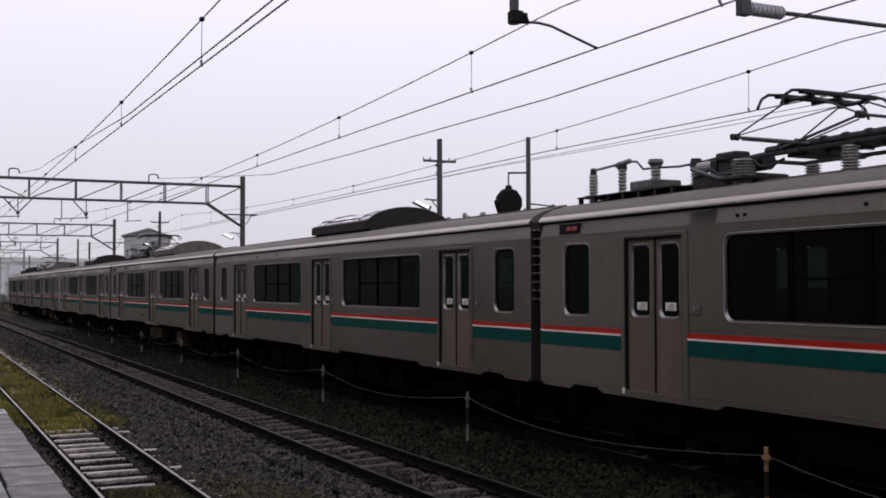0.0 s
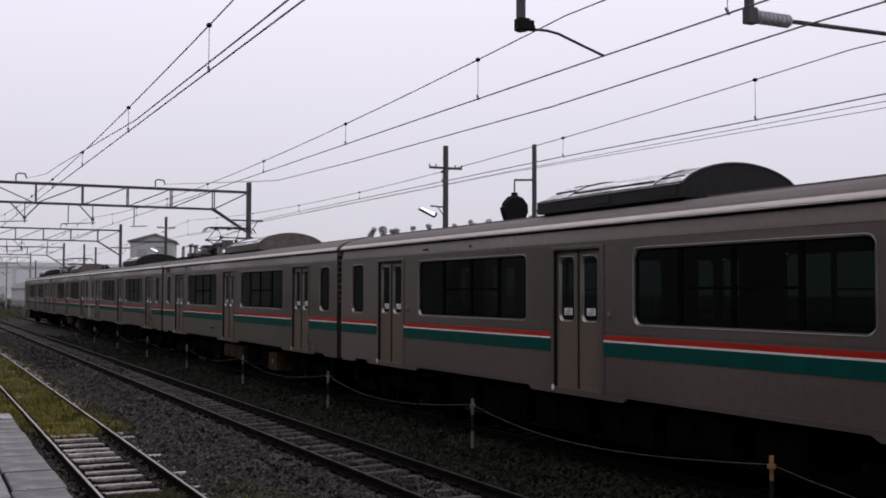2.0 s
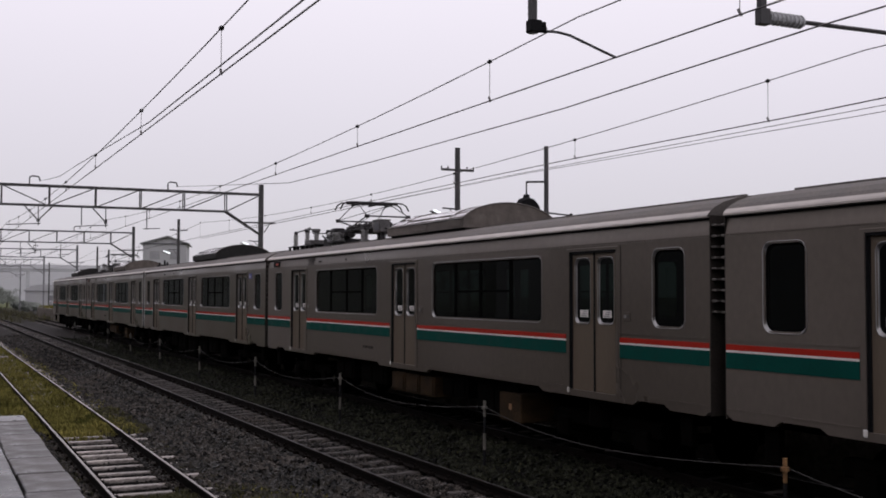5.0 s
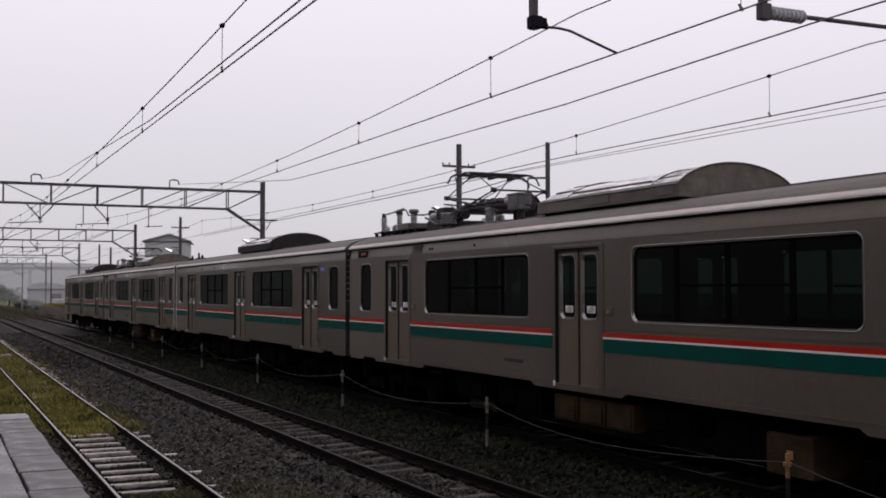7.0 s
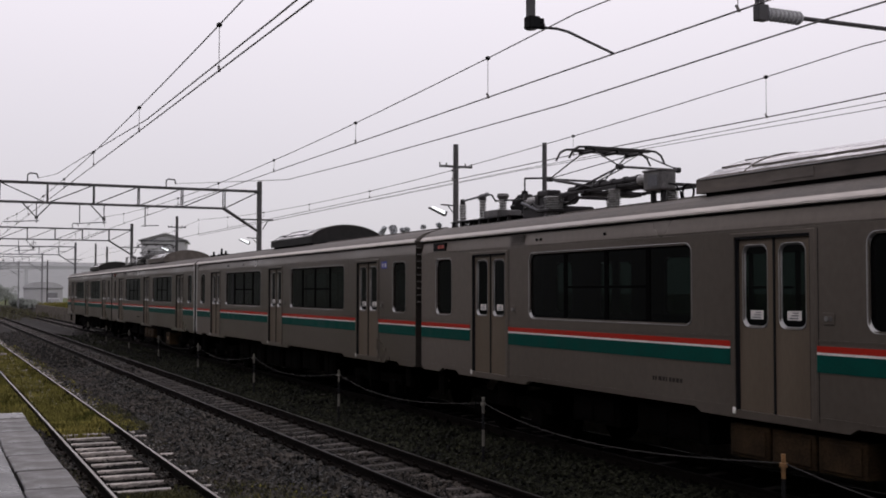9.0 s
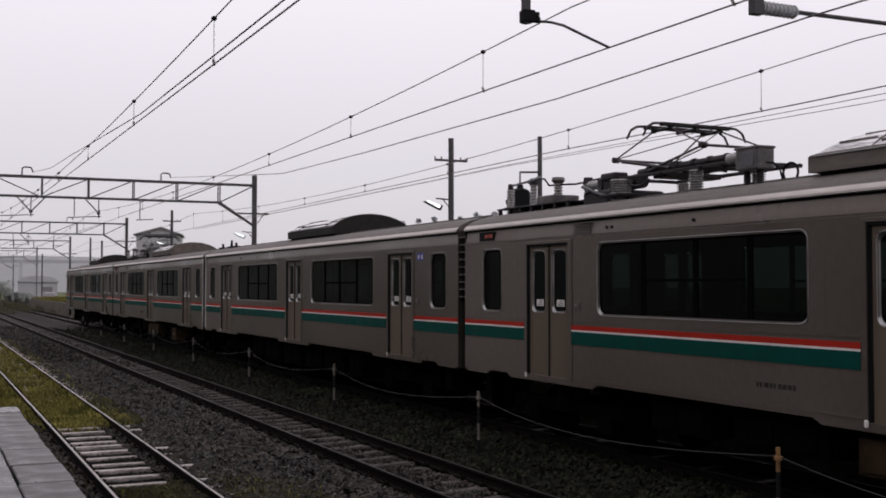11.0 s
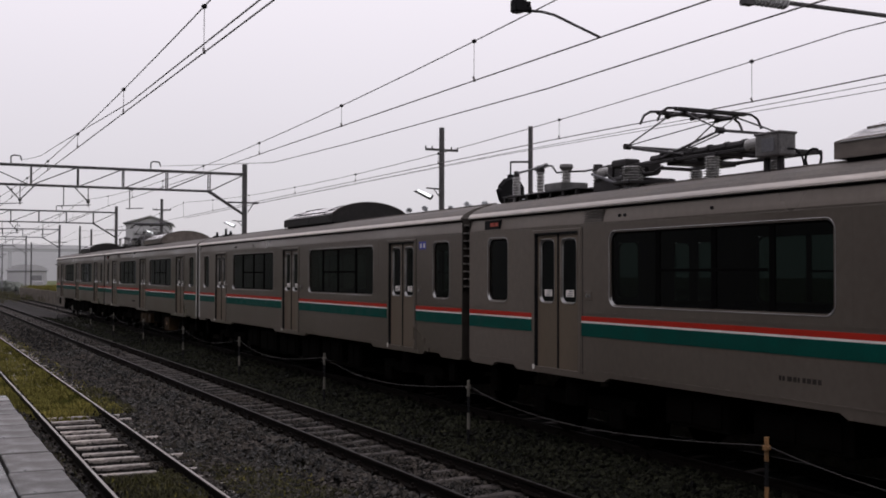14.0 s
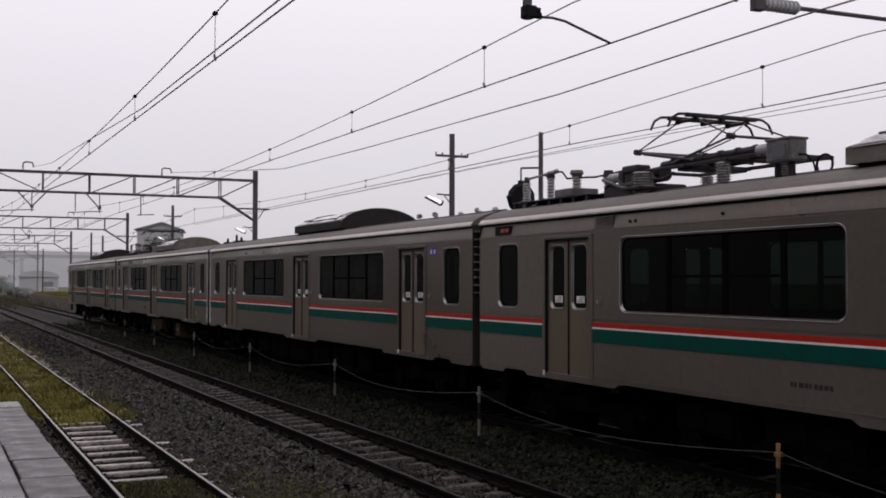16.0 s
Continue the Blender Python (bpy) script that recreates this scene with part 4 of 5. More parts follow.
# pale cab corner posts where the two middle units meet
for car, y in ((trailer, 9.78), (CARS[2][0], -9.78)):
    bm = box(bmesh.new(), -SIDE - 0.012, -SIDE + 0.03, y - 0.07, y + 0.07, 1.08, 3.46, 0.01)
    part("cab_post", bm, CABM, car, "pale grey cab corner post")
    bm = box(bmesh.new(), -1.36, 1.36, y - 0.04, y + 0.09, 3.44, 3.60, 0.02)
    part("cab_brow", bm, CABM, car)

# small aerials where the two middle units meet
for car, y, h in ((trailer, 8.9, 0.10), (trailer, 9.5, 0.20), (CARS[2][0], -9.3, 0.12)):
    part("roof_aerial", tube(box(bmesh.new(), -0.7, -0.45, y - 0.14, y + 0.14, 3.76, 3.85, 0.02), (-0.58, y, 3.84), (-0.58, y, 3.86 + h), 0.05, 0.035), RUBBER, car)

# metres still to go to the stopping place
ROLL = [(0, 37.55), (0.5, 34.66), (1, 31.84), (1.5, 29.18), (2, 26.60), (2.5, 24.13), (3, 21.80), (3.5, 19.55), (4, 17.47), (4.5, 15.49), (5, 13.60),
        (5.5, 11.80), (6, 10.08), (6.5, 8.45), (7, 6.98), (7.5, 5.69), (8, 4.54), (8.5, 3.54), (9, 2.68), (9.5, 1.96), (10, 1.37), (10.5, 0.90), (11, 0.55),
        (11.5, 0.30), (12, 0.13), (12.5, 0.03), (13, 0.0), (16, 0.0)]


def motions():
    for car, y in CARS:
        walk(car, [(t, pose(TRACK_3, y + d, 0)) for t, d in ROLL])


# ---------------------------------------------------------------- overhead line
def lattice_portal(y, x0, x1, label, hangers=True, steel=None):
    steel = steel or DARKSTEEL
    g = tagged(empty("overhead_gantry", pose(0, y, 0)), label, "gantry", group="overhead line gantries")
    for x in (x0, x1):
        bm = bmesh.new()
        box(bm, x - 0.09, x + 0.09, -0.10, 0.10, -0.3, 7.28, 0.01)
        part("post", bm, steel, g)
    bm = bmesh.new()
    for yy in (-0.18, 0.18):
        box(bm, x0, x1, yy - 0.035, yy + 0.035, 6.80, 6.88)
    part("top_chord", bm, steel, g)
    bm = bmesh.new()
    for yy in (-0.18, 0.18):
        box(bm, x0 + 1.5, x1 - 1.55, yy - 0.03, yy + 0.03, 6.02, 6.09)
        tube(bm, (x1 - 1.55, yy, 6.05), (x1, yy * 0.4, 5.08), 0.04, seg=6)
        tube(bm, (x0 + 1.55, yy, 6.05), (x0, yy * 0.4, 5.08), 0.04, seg=6)
    part("bottom_chord", bm, steel, g)
    bm = bmesh.new()
    n = 7
    step = (x1 - x0 - 3.1) / n
    for i in range(n + 1):
        x = x0 + 1.55 + i * step
        for yy in (-0.18, 0.18):
            tube(bm, (x, yy, 6.05), (x, yy, 6.84), 0.027, seg=6)
        if i < n:
            up = x + step > (x0 + x1) / 2
            tube(bm, (x, 0.18, 6.05 if up else 6.84), (x + step, 0.18, 6.84 if up else 6.05), 0.022, seg=6)
    tube(bm, (x1 - 1.55, 0, 6.05), (x1, 0, 6.84), 0.025, seg=6)
    part("lattice_bar", bm, steel, g)
    for x in (3.9, 6.5) if hangers else ():
        bm = bmesh.new()
        tube(bm, (x - 0.55, 0, 6.05), (x, 0, 5.45), 0.025, seg=6)
        if x < 5:
            tube(bm, (x + 0.55, 0, 6.05), (x, 0, 5.45), 0.025, seg=6)
        tube(bm, (x, 0, 6.05), (x, 0, 5.25), 0.022, seg=6)
        tube(bm, (x - 1.2, 0, 5.25), (x + 0.1, 0, 5.33), 0.018, seg=6)
        hg = part("hanger", bm, steel, g)
        part("insulator", tube(bmesh.new(), (x, 0, 5.40), (x, 0, 5.52), 0.07, seg=10), steel, hg)
    if hangers:
        bm = bmesh.new()
        tube(bm, (8.15, 0, 6.05), (8.15, 0, 5.2), 0.022, seg=6)
        tube(bm, (8.0, 0, 5.22), (8.7, 0, 5.26), 0.018, seg=6)
        part("hanger", bm, steel, g)
        part("hanger", tube(bmesh.new(), (5.55, 0, 6.05), (5.55, 0, 5.3), 0.022, seg=6), steel, g)
    for x in (3.55, 9.0):
        bm = bmesh.new()
        run(bm, [(x, 0, 6.86), (x, 0, 7.16), (x + 0.1, 0, 7.22), (x + 0.35, 0, 7.20), (x + 0.4, 0, 7.02)], 0.028)
        part("hook", bm, steel, g)
    bm = bmesh.new()
    tube(bm, (x1 - 0.75, 0, 5.62), (x1 + 0.65, 0, 5.62), 0.035, seg=6)
    tube(bm, (x1 + 0.4, 0, 5.6), (x1 + 0.15, 0, 5.2), 0.02, seg=6)
    part("crossarm", bm, steel, g)
    return g


PORTALS = (9.3, 46.6, 79.5, 112, 146, 185)
first_portal = lattice_portal(PORTALS[0], -2.6, 13.0, "dark steel lattice gantry across the tracks", False)
second_portal = lattice_portal(PORTALS[1], -2.6, 13.0, "dark steel lattice gantry across the tracks")
lattice_portal(PORTALS[2], -2.6, 13.0, "dark steel lattice gantry across the tracks")
# Steel gets paler gantry by gantry: distance haze put into the colour.
third_portal = lattice_portal(PORTALS[3], -2.6, 13.0, "lattice gantry across the tracks, greyed for distance haze", steel=GALV)
fourth_portal = lattice_portal(PORTALS[4], -2.6, 13.0, "lattice gantry across the tracks, paled for distance haze", steel=PALESTEEL)
copy_thing(fourth_portal, pose(0, PORTALS[5], 0))


def droop(y, top, low):
    """Height of a hanging cable between the gantries."""
    spans = (-28.0, *PORTALS, 240)
    for a, b in zip(spans, spans[1:]):
        if a <= y <= b:
            u = (y - a) / (b - a)
            return top - (top - low) * 4 * u * (1 - u)
    return top


def overhead(x, contact, top, low, droppers, label, rise=0.0):
    w = tagged(empty("overhead_line"), label, "overhead line", group="overhead lines")
    bm = bmesh.new()
    run(bm, [(x, y, contact + rise * min(1, max(0, (y - 11) / 6))) for y in (-28, 9.3, 11, 17, 46.6, 79.5, 112, 146, 240)], 0.0085)
    part("contact_wire", bm, WIREM, w)
    bm = bmesh.new()
    ys = [-28 + 2.0 * i for i in range(134)]
    run(bm, [(x, y, droop(y, top, low)) for y in ys], 0.0075, 5)
    part("messenger_wire", bm, WIREM, w)
    for y in droppers:
        z, zc = droop(y, top, low), contact + rise * min(1, max(0, (y - 11) / 6))
        bm = bmesh.new()
        tube(bm, (x, y, zc), (x, y, z), 0.004, seg=5)
        tube(bm, (x, y - 0.02, zc - 0.01), (x, y + 0.02, zc + 0.05), 0.014, seg=6)
        d = part("dropper", bm, WIREM, w)
        bm = bmesh.new()
        bmesh.ops.create_icosphere(bm, subdivisions=1, radius=0.034, matrix=Matrix.Translation((x, y, z)) @ Matrix.Diagonal((1, 1.2, 0.9, 1)))
        part("clamp", bm, RUBBER, d)
    return w


overhead(2.7, 4.78, 5.33, 4.97, [11.25 + 4.75 * i for i in range(-1, 12)], "thin dark contact and carrier wires over the siding")
overhead(6.25, 4.90, 5.51, 5.07, [12.05 + 4.65 * i for i in range(-1, 12)], "thin dark contact and carrier wires over the middle track")
overhead(10.39, 4.885, 5.555, 5.11, [11.74 + 4.99 * i for i in range(-1, 12)], "thin dark contact and carrier wires over the train", 0.055)


def spare_wire(pts, r, label):
    tagged(part("overlap_wire", run(bmesh.new(), pts, r), WIREM), label, "wire", group="overlap wires")


spare_wire([(7.2, -28, 4.9), (7.15, 7.5, 4.9), (7.36, 12.1, 4.9), (7.5, 19.5, 5.0), (7.9, 25.8, 5.22), (8.5, 33.7, 5.91), (8.95, 40.5, 6.5), (9.35, 46.6, 7.04)], 0.0085, "thin dark overlap wire rising to the gantry hook")
spare_wire([(2.4, -28, 4.8), (2.65, 9.1, 4.83), (2.8, 16, 4.95), (3.15, 28, 5.6), (3.4, 34, 5.95), (3.68, 40.5, 6.5), (3.95, 46.6, 7.04)], 0.0085, "thin dark overlap wire rising over the siding")
spare_wire([(12.6, -28, 5.0), (11.7, 5, 4.94), (11.2, 11, 4.90), (10.82, 12.6, 4.85), (10.48, 19, 4.87), (10.42, 46.6, 4.88)], 0.005, "thin lower wire beside the main track's contact wire")
spare_wire([(11.6, -28, 4.95), (11.1, 5, 4.91), (10.75, 11, 4.885), (10.58, 12.6, 4.86), (10.43, 19, 4.88), (10.40, 46.6, 4.88)], 0.005, "thin lower wire beside the main track's contact wire")


def build_bracket():
    b = tagged(empty("registration_arm", pose(0, 9.3, 0)), "dark curved registration arm on a hanging steel post", "wire bracket")
    bm = bmesh.new()
    box(bm, 5.265, 5.325, -0.04, 0.04, 5.05, 6.05)
    part("drop_post", bm, DARKSTEEL, b)
    bm = bmesh.new()
    box(bm, 5.25, 5.37, -0.06, 0.06, 5.06, 5.18, 0.01)
    box(bm, 5.36, 5.43, -0.04, 0.04, 5.12, 5.17, 0.01)
    tube(bm, (5.36, 0, 5.10), (5.44, 0, 5.10), 0.035, seg=10)
    part("clamp_block", bm, RUBBER, b)
    bm = bmesh.new()
    run(bm, [(5.38, 0, 5.085), (5.58, 0, 5.092), (5.72, 0, 5.075), (5.97, 0, 4.995), (6.26, 0, 4.905)], 0.014, 8)
    part("arm", bm, DARKSTEEL, b)
    c = tagged(empty("cantilever", pose(0, 9.3, 0)), "steel cantilever pipe with grey porcelain insulator", "wire bracket")
    bm = bmesh.new()
    tube(bm, (8.55, 0, 5.53), (11.6, 0, 5.56), 0.026)
    part("pipe", bm, DARKSTEEL, c)
    bm = ring_insulator(bmesh.new(), 0, 0, 0.0, 0.48, 0.078, 4)
    bmesh.ops.transform(bm, matrix=Matrix.Translation((8.25, 0, 5.527)) @ Matrix.Rotation(math.pi / 2, 4, "Y"), verts=bm.verts[:])
    part("insulator", bm, WALLM, c, "pale ribbed porcelain insulator")
    bm = bmesh.new()
    box(bm, 8.10, 8.24, -0.05, 0.05, 5.44, 5.62, 0.01)
    part("clamp_block", bm, DARKSTEEL, c)
    bm = bmesh.new()
    box(bm, 8.12, 8.19, -0.04, 0.04, 5.6, 6.05)
    part("drop_post", bm, DARKSTEEL, c)


build_bracket()


# ---------------------------------------------------------------- far platform with lamps and poles
def far_platform():
    bm = bmesh.new()
    box(bm, 11.95, 18.0, -30, 142, -0.3, 0.95, 0.02)
    tagged(part("pavement", bm, EARTHM), "low earth-sided platform behind the train", "platform", kind="structure")


far_platform()


def line_pole(x, y, h, arm, label, r=0.09, base=0.94):
    p = tagged(empty("line_pole", pose(x, y, 0)), label, "pole", group="poles behind the train")
    part("shaft", tube(bmesh.new(), (0, 0, base), (0, 0, h), r, r * 0.85, 14), DARKSTEEL, p)
    if arm:
        bm = bmesh.new()
        box(bm, -0.5, 0.5, -0.04, 0.04, h - 0.66, h - 0.60)
        for s in (-0.5, -0.3, 0.3, 0.5):
            tube(bm, (s, 0, h - 0.60), (s, 0, h - 0.53), 0.02)
        part("crossarm", bm, DARKSTEEL, p)
    return p


def lamp_on(p, z, dx):
    bm = bmesh.new()
    tube(bm, (0, 0, z + 0.18), (dx * 0.75, 0, z + 0.20), 0.022)
    tube(bm, (0, 0, z - 0.12), (dx * 0.40, 0, z + 0.18), 0.016)
    part("lamp_arm", bm, DARKSTEEL, p)
    bm = box(bmesh.new(), -0.27, 0.27, -0.09, 0.09, -0.075, -0.05, 0.008)
    box(bm, 0.22, 0.27, -0.09, 0.09, -0.05, 0.06, 0.008)
    hood = part("lamp_hood", bm, DARKSTEEL, p)
    hood.matrix_basis = pose(dx * 0.9, 0, z + 0.05, 0, 24, 0)
    part("lamp_tube", tube(bmesh.new(), (-0.20, -0.02, -0.01), (0.21, -0.02, 0.0), 0.022, 0.045, 10), LAMPGLOW, hood, "lit fluorescent tube")

pole = line_pole(13.5, 28.0, 6.67, True, "dark utility pole with crossarm and lamp")
lamp_on(pole, 4.75, -0.62)
pole_b = line_pole(13.5, 23.05, 6.11, False, "dark pole carrying a round mirror", 0.065)
bm = bmesh.new()
tube(bm, (0, 0, 5.25), (-0.55, 0, 5.22), 0.025)
tube(bm, (-0.55, 0, 5.22), (-0.55, 0, 4.75), 0.02)
part("bracket", bm, DARKSTEEL, pole_b)
bm = bmesh.new()
tube(bm, (0, 0, 4.5), (0.7, 0, 4.45), 0.02)
tube(bm, (0.7, 0, 4.5), (0.7, 0, 4.2), 0.04)
part("side_arm", bm, DARKSTEEL, pole_b)
bm = bmesh.new()
tube(bm, (-0.55, -0.10, 4.48), (-0.55, 0.02, 4.50), 0.33, 0.37, 11)
tube(bm, (-0.55, 0.02, 4.50), (-0.55, 0.16, 4.52), 0.37, 0.22, 11)
tube(bm, (-0.86, -0.06, 4.52), (-0.96, -0.10, 4.50), 0.07, 0.05, 8)
box(bm, -0.62, -0.48, -0.05, 0.05, 4.80, 4.92, 0.02)
part("mirror_back", bm, RUBBER, pole_b, "dark round mirror housing")
pole_c = line_pole(13.0, 64.0, 6.85, True, "dark utility pole with crossarm and lamp")
lamp_on(pole_c, 4.9, -0.75)
pole_d = line_pole(14.2, 51.0, 5.1, False, "short dark lamp post")
lamp_on(pole_d, 4.85, -0.75)
for x, y, h in ((13.0, 97.8, 6.6), (13.0, 91.2, 6.1), (14.0, 150, 6.6), (6.0, 170, 7.0)):
    line_pole(x, y, h, False, "slim dark pole beside the tracks", 0.09, -0.4 if y > 142 else 0.94)


# ---------------------------------------------------------------- rope fence between the tracks
def rope_fence():
    f = tagged(empty("rope_fence"), "striped posts with a slack grey rope", "fence")
    ys = [8.84 - 6.75 + 6.75 * i for i in range(11)]
    for i, y in enumerate(ys):
        bm = bmesh.new()
        for k in range(4):
            z0 = -0.2 + 0.26 * k if k else -0.25
            z1 = -0.2 + 0.26 * (k + 1)
            tube(bm, (8.0, y, z0), (8.0, y, min(z1, 0.83)), 0.024, seg=10)
        for fc in bm.faces:
            c = fc.calc_center_median().z
            fc.material_index = 0 if c > 0.58 else (1 if c > 0.32 else (0 if c > 0.06 else 1))
        tube(bm, (8.0, y, 0.70), (8.0, y, 0.74), 0.045, seg=10)
        part("post", bm, [POSTY if i == 1 else POSTW, RUBBER], f)
    for a, b in zip(ys, ys[1:]):
        pts = [(8.0, a + (b - a) * u, 0.74 - 0.24 * 4 * u * (1 - u) * (0.75 + 0.5 * u)) for u in [i / 12 for i in range(13)]]
        part("rope", run(bmesh.new(), pts, 0.0055, 5), ROPEM, f)


rope_fence()


# ---------------------------------------------------------------- weeds and grass
def tufts(name, label, material, regions, seed):
    rng = np.random.default_rng(seed)
    vs, fs = [], []
    for x0, x1, y0, y1, n, h, *lift in regions:
        for _ in range(n):
            x, y = rng.uniform(x0, x1), y0 * (y1 / y0) ** rng.random()
            if noise.noise((x * 0.9, y * 0.5, seed)) < -0.33:
                continue
            z = lift[0] if lift else ground_height(x, y)
            for _b in range(4):
                a, hh, w = rng.uniform(0, 6.28), h * rng.uniform(0.4, 1.2), rng.uniform(0.006, 0.014)
                lean = rng.uniform(0.1, 0.6) * hh
                dx, dy = math.cos(a), math.sin(a)
                k = len(vs)
                vs += [(x - dy * w, y + dx * w, z - 0.02), (x + dy * w, y - dx * w, z - 0.02),
                       (x + dx * lean * 0.4 + dy * w * 0.8, y + dy * lean * 0.4 - dx * w * 0.8, z + hh * 0.6), (x + dx * lean * 0.4 - dy * w * 0.8, y + dy * lean * 0.4 + dx * w * 0.8, z + hh * 0.6),
                       (x + dx * lean, y + dy * lean, z + hh)]
                fs += [(k, k + 1, k + 2, k + 3), (k + 3, k + 2, k + 4)]
    me = bpy.data.meshes.new(name)
    me.from_pydata(vs, [], fs)
    me.materials.append(material)
    return tagged(new(name, me), label, "grass", kind="stuff")


tufts("dry_grass", "yellow-green grass growing between the siding rails", GRASSM,
      [(1.5, 3.3, 22, 70, 13000, 0.13), (1.6, 3.2, 21, 22, 350, 0.09), (3.2, 3.8, 21.5, 24.5, 600, 0.10), (3.3, 4.0, 24, 60, 1000, 0.08), (-2.0, 1.6, 16, 70, 9000, 0.16), (2.1, 3.2, 21.6, 27, 2200, 0.12), (3.7, 5.0, 10, 12.8, 500, 0.07), (12.0, 17, 84, 141, 5000, 0.35, 0.95), (3.6, 4.9, 12.8, 15.0, 200, 0.07), (2.2, 3.2, 12.8, 14.9, 120, 0.05)], 2)
tufts("low_weeds", "low dark green weeds in the ballast", LEAFM, [(3.6, 5.0, 12.5, 15.2, 2600, 0.07), (2.15, 3.2, 12.5, 15.0, 1700, 0.06), (1.3, 2.0, 12, 24, 900, 0.05), (3.3, 4.0, 15, 22, 500, 0.05), (3.3, 4.0, 21.5, 27, 900, 0.10), (6.9, 8.6, 10, 30, 700, 0.05), (-20, 12, 110, 240, 6000, 0.7)], 6)


# ---------------------------------------------------------------- distance
def tree(x, y, h, r, seed, label, material=None):
    rnd = random.Random(seed)
    t = tagged(empty("tree", pose(x, y, GROUND_Z)), label, "tree", group="trees in the rain")
    bm = bmesh.new()
    tube(bm, (0, 0, 0), (0.1, 0, h * 0.55), 0.06 * r + 0.08, 0.05 * r, 8)
    for i in range(7):
        a = i * 0.9
        tube(bm, (0.05, 0, h * (0.3 + 0.04 * i)), (math.cos(a) * r * 0.7, math.sin(a) * r * 0.7, h * (0.55 + 0.05 * i)), 0.05 * r, 0.015, 6)
    part("trunk", bm, BARK, t)
    vs, fs = [], []
    clumps = [(rnd.gauss(0, r * 0.5), rnd.gauss(0, r * 0.5), h * rnd.uniform(0.32, 0.92), r * rnd.uniform(0.25, 0.5)) for _ in range(22)]
    for _ in range(2600):
        cx, cy, cz, cr = rnd.choice(clumps)
        v = Vector((rnd.gauss(0, 1), rnd.gauss(0, 1), rnd.gauss(0, 0.8))).normalized() * cr * rnd.uniform(0.5, 1.0) + Vector((cx, cy, cz))
        a = Vector((rnd.uniform(-1, 1), rnd.uniform(-1, 1), rnd.uniform(-1, 1))).normalized() * 0.2 * max(h / 8, 0.7)
        b = a.orthogonal().normalized() * 0.13 * max(h / 8, 0.7)
        k = len(vs)
        vs += [v - a, v + b, v + a, v - b]
        fs.append((k, k + 1, k + 2, k + 3))
    me = bpy.data.meshes.new("crown")
    me.from_pydata([tuple(v) for v in vs], [], fs)
    me.materials.append(material or TREEM)
    o = new("crown", me)
    o.parent = t
    return t


for i, (x, h) in enumerate(((44.2, 9.75), (45.7, 9.9), (47.1, 10.0), (49.0, 10.2), (51.5, 10.45), (54.5, 10.8), (56.5, 11.05), (58.6, 11.25), (60.4, 11.4), (62.6, 11.7), (64.4, 11.9))):
    tree(x, 110 + 0.3 * (i % 3), h * 1.07, 0.40 + 0.08 * (i % 2), 20 + i, "small hazy tree beyond the far platform")
for i, (x, y, h, r) in enumerate(((12.8, 250, 4.6, 2.4), (15.4, 256, 4.0, 2.2), (9.5, 262, 5.2, 2.8), (13.6, 188, 1.5, 1.2), (15.4, 190, 1.3, 1.1))):
    tree(x, y, h, r, 40 + i, "broad hazy bush beyond the end of the train", BUSHM)


def gable_house(x, y, w, d, eave, ridge, label, windows):
    h = tagged(empty("house", pose(x, y, GROUND_Z, 0, 0, -14)), label, "house")
    peak = 0.06 * w
    bm = bmesh.new()
    extrude(bm, [(-w / 2, 0), (w / 2, 0), (w / 2, eave), (peak, ridge), (-w / 2, eave)], -d / 2, d / 2)
    part("wall", bm, WALLM, h)
    for e in (-(w / 2 + 0.35), w / 2 + 0.35):
        bm = bmesh.new()
        fall = (ridge - eave) * 1.12
        extrude(bm, [(peak, ridge + 0.02), (e, ridge - fall), (e, ridge - fall + 0.13), (peak, ridge + 0.16)], -d / 2 - 0.35, d / 2 + 0.3)
        bmesh.ops.recalc_face_normals(bm, faces=bm.faces[:])
        part("roof", bm, TILEM, h)
    part("eave_board", box(bmesh.new(), -w / 2 - 0.1, w / 2 + 0.1, -d / 2 - 0.12, -d / 2 - 0.003, eave - 0.12, eave + 0.02, 0.01), GALV, h)
    for wx, wz in windows:
        bm = bmesh.new()
        box(bm, wx - 0.6, wx + 0.6, -d / 2 - 0.05, -d / 2 - 0.004, wz - 0.5, wz + 0.5, 0.02)
        wd = part("window", bm, FRAMEM, h)
        part("window_pane", box(bmesh.new(), wx - 0.52, wx + 0.52, -d / 2 - 0.06, -d / 2 - 0.052, wz - 0.42, wz + 0.42), TILEM, wd)
    return h

gable_house(27.2, 141, 5.2, 9, 9.05, 9.85, "pale grey building with a low gabled roof", [(-1.2, 7.6), (1.2, 7.6)])


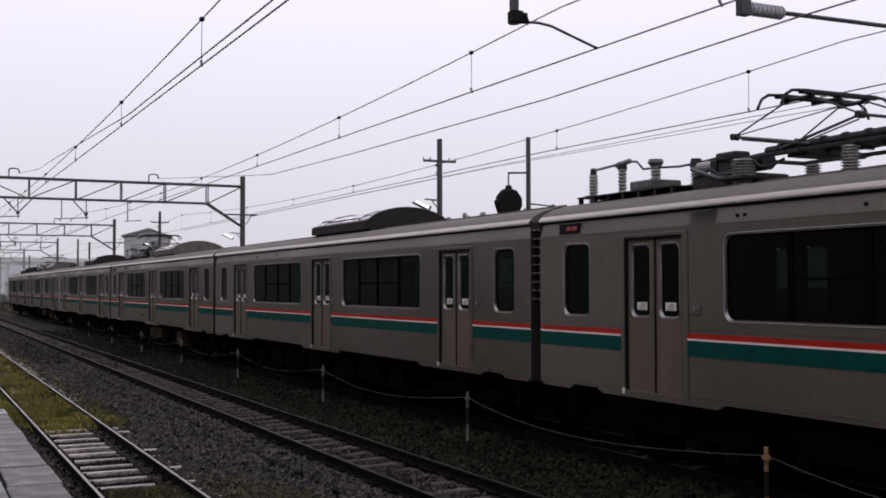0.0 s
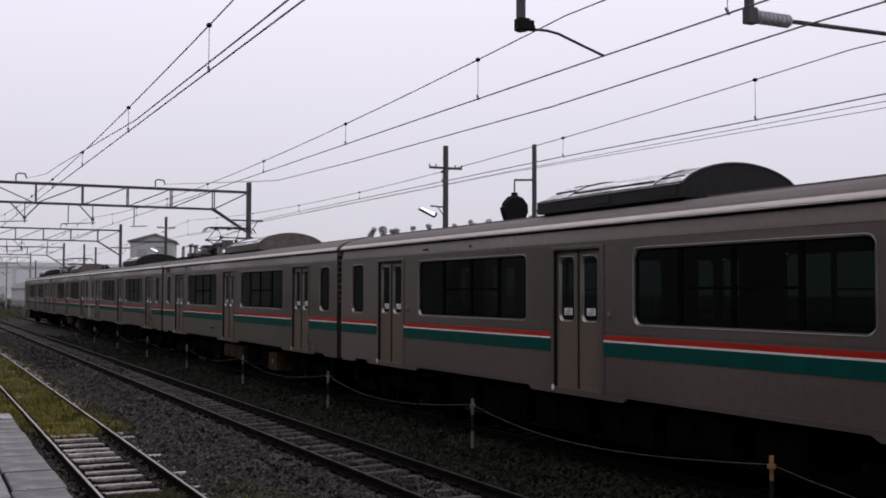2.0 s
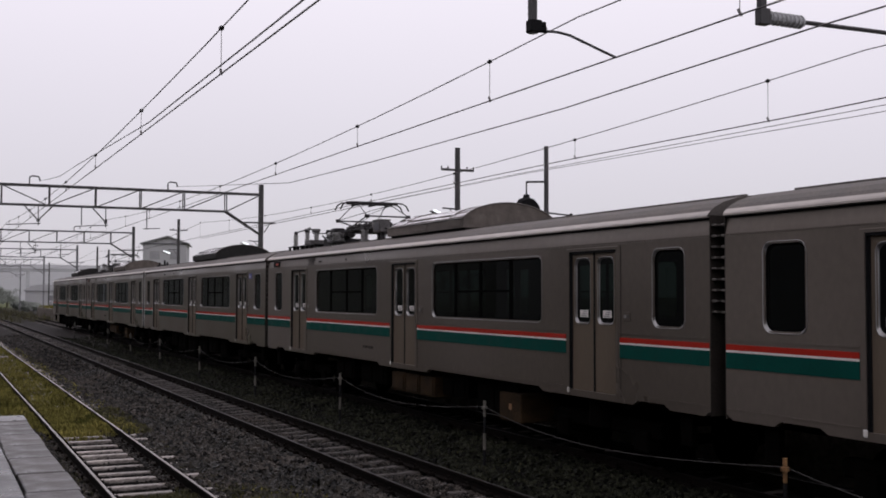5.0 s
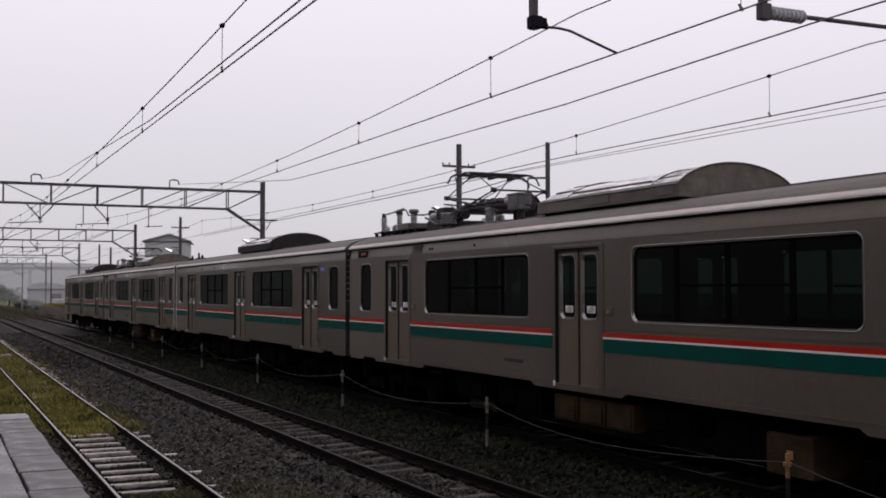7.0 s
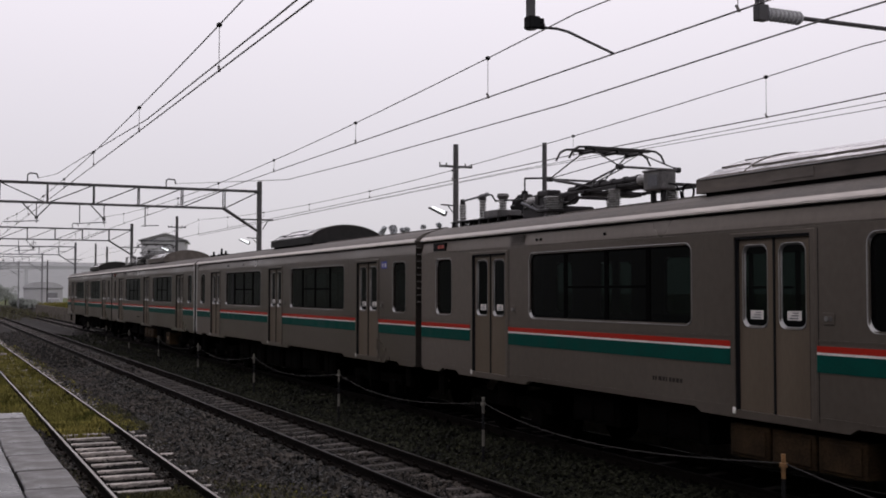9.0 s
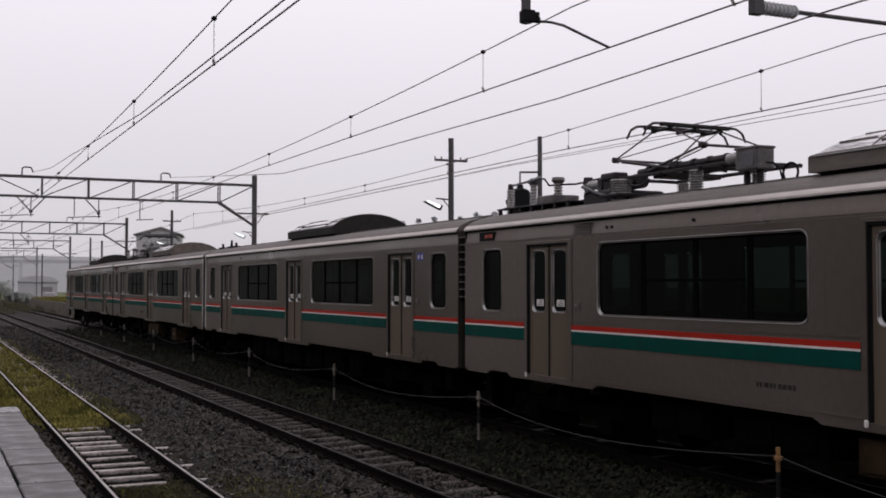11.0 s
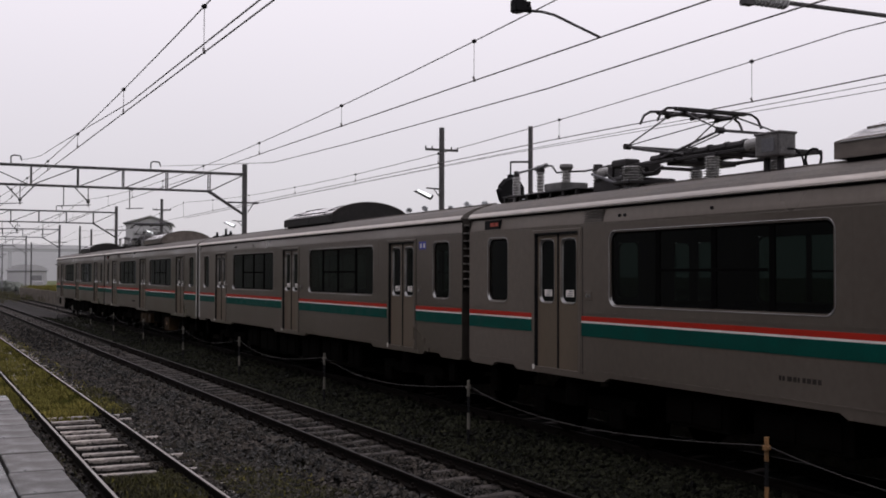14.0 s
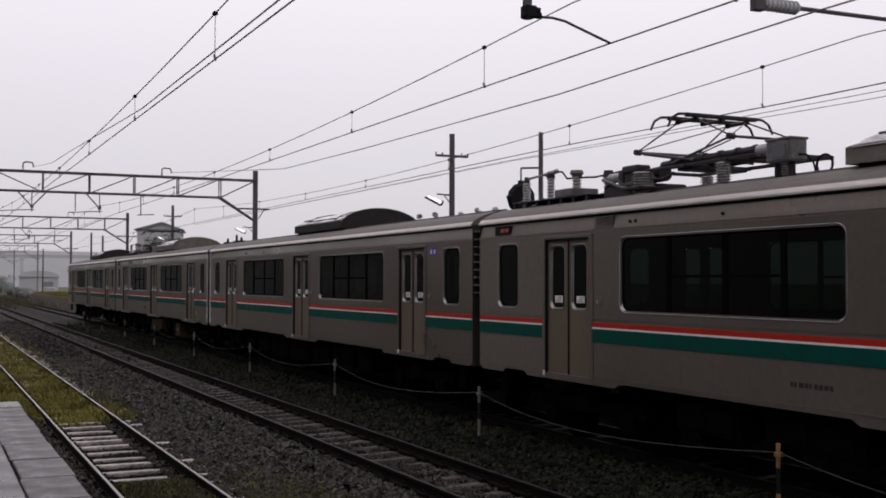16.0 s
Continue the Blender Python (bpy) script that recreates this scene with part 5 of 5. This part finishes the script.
def arched_shed():
    s = tagged(empty("shed", pose(19.0, 210, GROUND_Z, 0, 0, -6)), "pale rounded shed beyond the train", "shed")
    bm = bmesh.new()
    extrude(bm, [(3.25, 0), (3.25, 3.4), *[(3.4 * math.cos(a), 3.45 + 1.1 * math.sin(a)) for a in [math.pi * i / 14 for i in range(15)]], (-3.25, 3.4), (-3.25, 0)], -5, 5)
    part("shell", bm, WALLM, s)
    part("shed_door", box(bmesh.new(), 0.6, 2.4, -5.08, -5.004, 0, 2.6, 0.02), PALESTEEL, s)
    part("gutter", box(bmesh.new(), -3.5, 3.5, -5.2, -5.003, 3.36, 3.5, 0.02), TILEM, s)
    c = tagged(empty("parked_van", pose(17.6, 178, GROUND_Z, 0, 0, 8)), "small white van parked by the shed", "van")
    bm = box(bmesh.new(), -0.75, 0.75, -1.6, 1.6, 0.35, 1.1, 0.08)
    box(bm, -0.7, 0.7, -0.9, 1.55, 1.05, 1.8, 0.12)
    part("body", bm, WALLM, c)
    part("windscreen", box(bmesh.new(), -0.6, 0.6, -0.96, -0.9, 1.2, 1.65, 0.02), TILEM, c)
    for wx in (-0.66, 0.66):
        for wy in (-1.0, 1.0):
            part("wheel", tube(bmesh.new(), (wx - 0.09, wy, 0.28), (wx + 0.09, wy, 0.28), 0.28, seg=14), RUBBER, c)
    h = tagged(empty("hut", pose(15.2, 120, 0.95)), "small pale hut with a flat roof", "hut")
    part("wall", box(bmesh.new(), -1.2, 1.2, -1.2, 1.2, 0, 2.5, 0.02), WALLM, h)
    part("roof", box(bmesh.new(), -1.5, 1.5, -1.5, 1.5, 2.5, 2.65, 0.02), TILEM, h)


arched_shed()


def ridge(name, label, y, x0, x1, base, amp, material, seed):
    bm = bmesh.new()
    n = 120
    top = []
    for i in range(n + 1):
        x = x0 + (x1 - x0) * i / n
        z = base + amp * noise.noise((x * 0.006, seed, 0)) + amp * 0.25 * noise.noise((x * 0.04, seed, 4)) + amp * 0.07 * noise.noise((x * 0.2, seed, 9))
        top.append((x, z))
    rows = [[bm.verts.new((x, y + dy, max(-2, z * k))) for x, z in top] for dy, k in ((-120, -0.1), (-60, 0.55), (-20, 0.9), (0, 1.0))]
    for a, b in zip(rows, rows[1:]):
        for i in range(n):
            bm.faces.new((a[i], a[i + 1], b[i + 1], b[i]))
    return tagged(part(name, bm, material), label, "hill", kind="structure")


def viaduct():
    v = tagged(empty("viaduct", pose(0, 420, 0)), "long road viaduct, haze glow in its colour", "viaduct")
    # The viaduct wears the hills' haze glow, no colour of its own.
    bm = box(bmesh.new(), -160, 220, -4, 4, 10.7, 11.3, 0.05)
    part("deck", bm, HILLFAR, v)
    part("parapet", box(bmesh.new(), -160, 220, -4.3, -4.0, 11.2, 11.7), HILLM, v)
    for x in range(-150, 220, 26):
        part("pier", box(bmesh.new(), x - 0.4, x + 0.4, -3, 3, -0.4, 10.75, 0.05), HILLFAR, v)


viaduct()

# Haze over both hills comes from their glowing material.
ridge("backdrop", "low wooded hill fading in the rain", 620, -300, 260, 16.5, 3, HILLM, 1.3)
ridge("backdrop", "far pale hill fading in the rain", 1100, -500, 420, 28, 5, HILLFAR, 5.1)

motions()
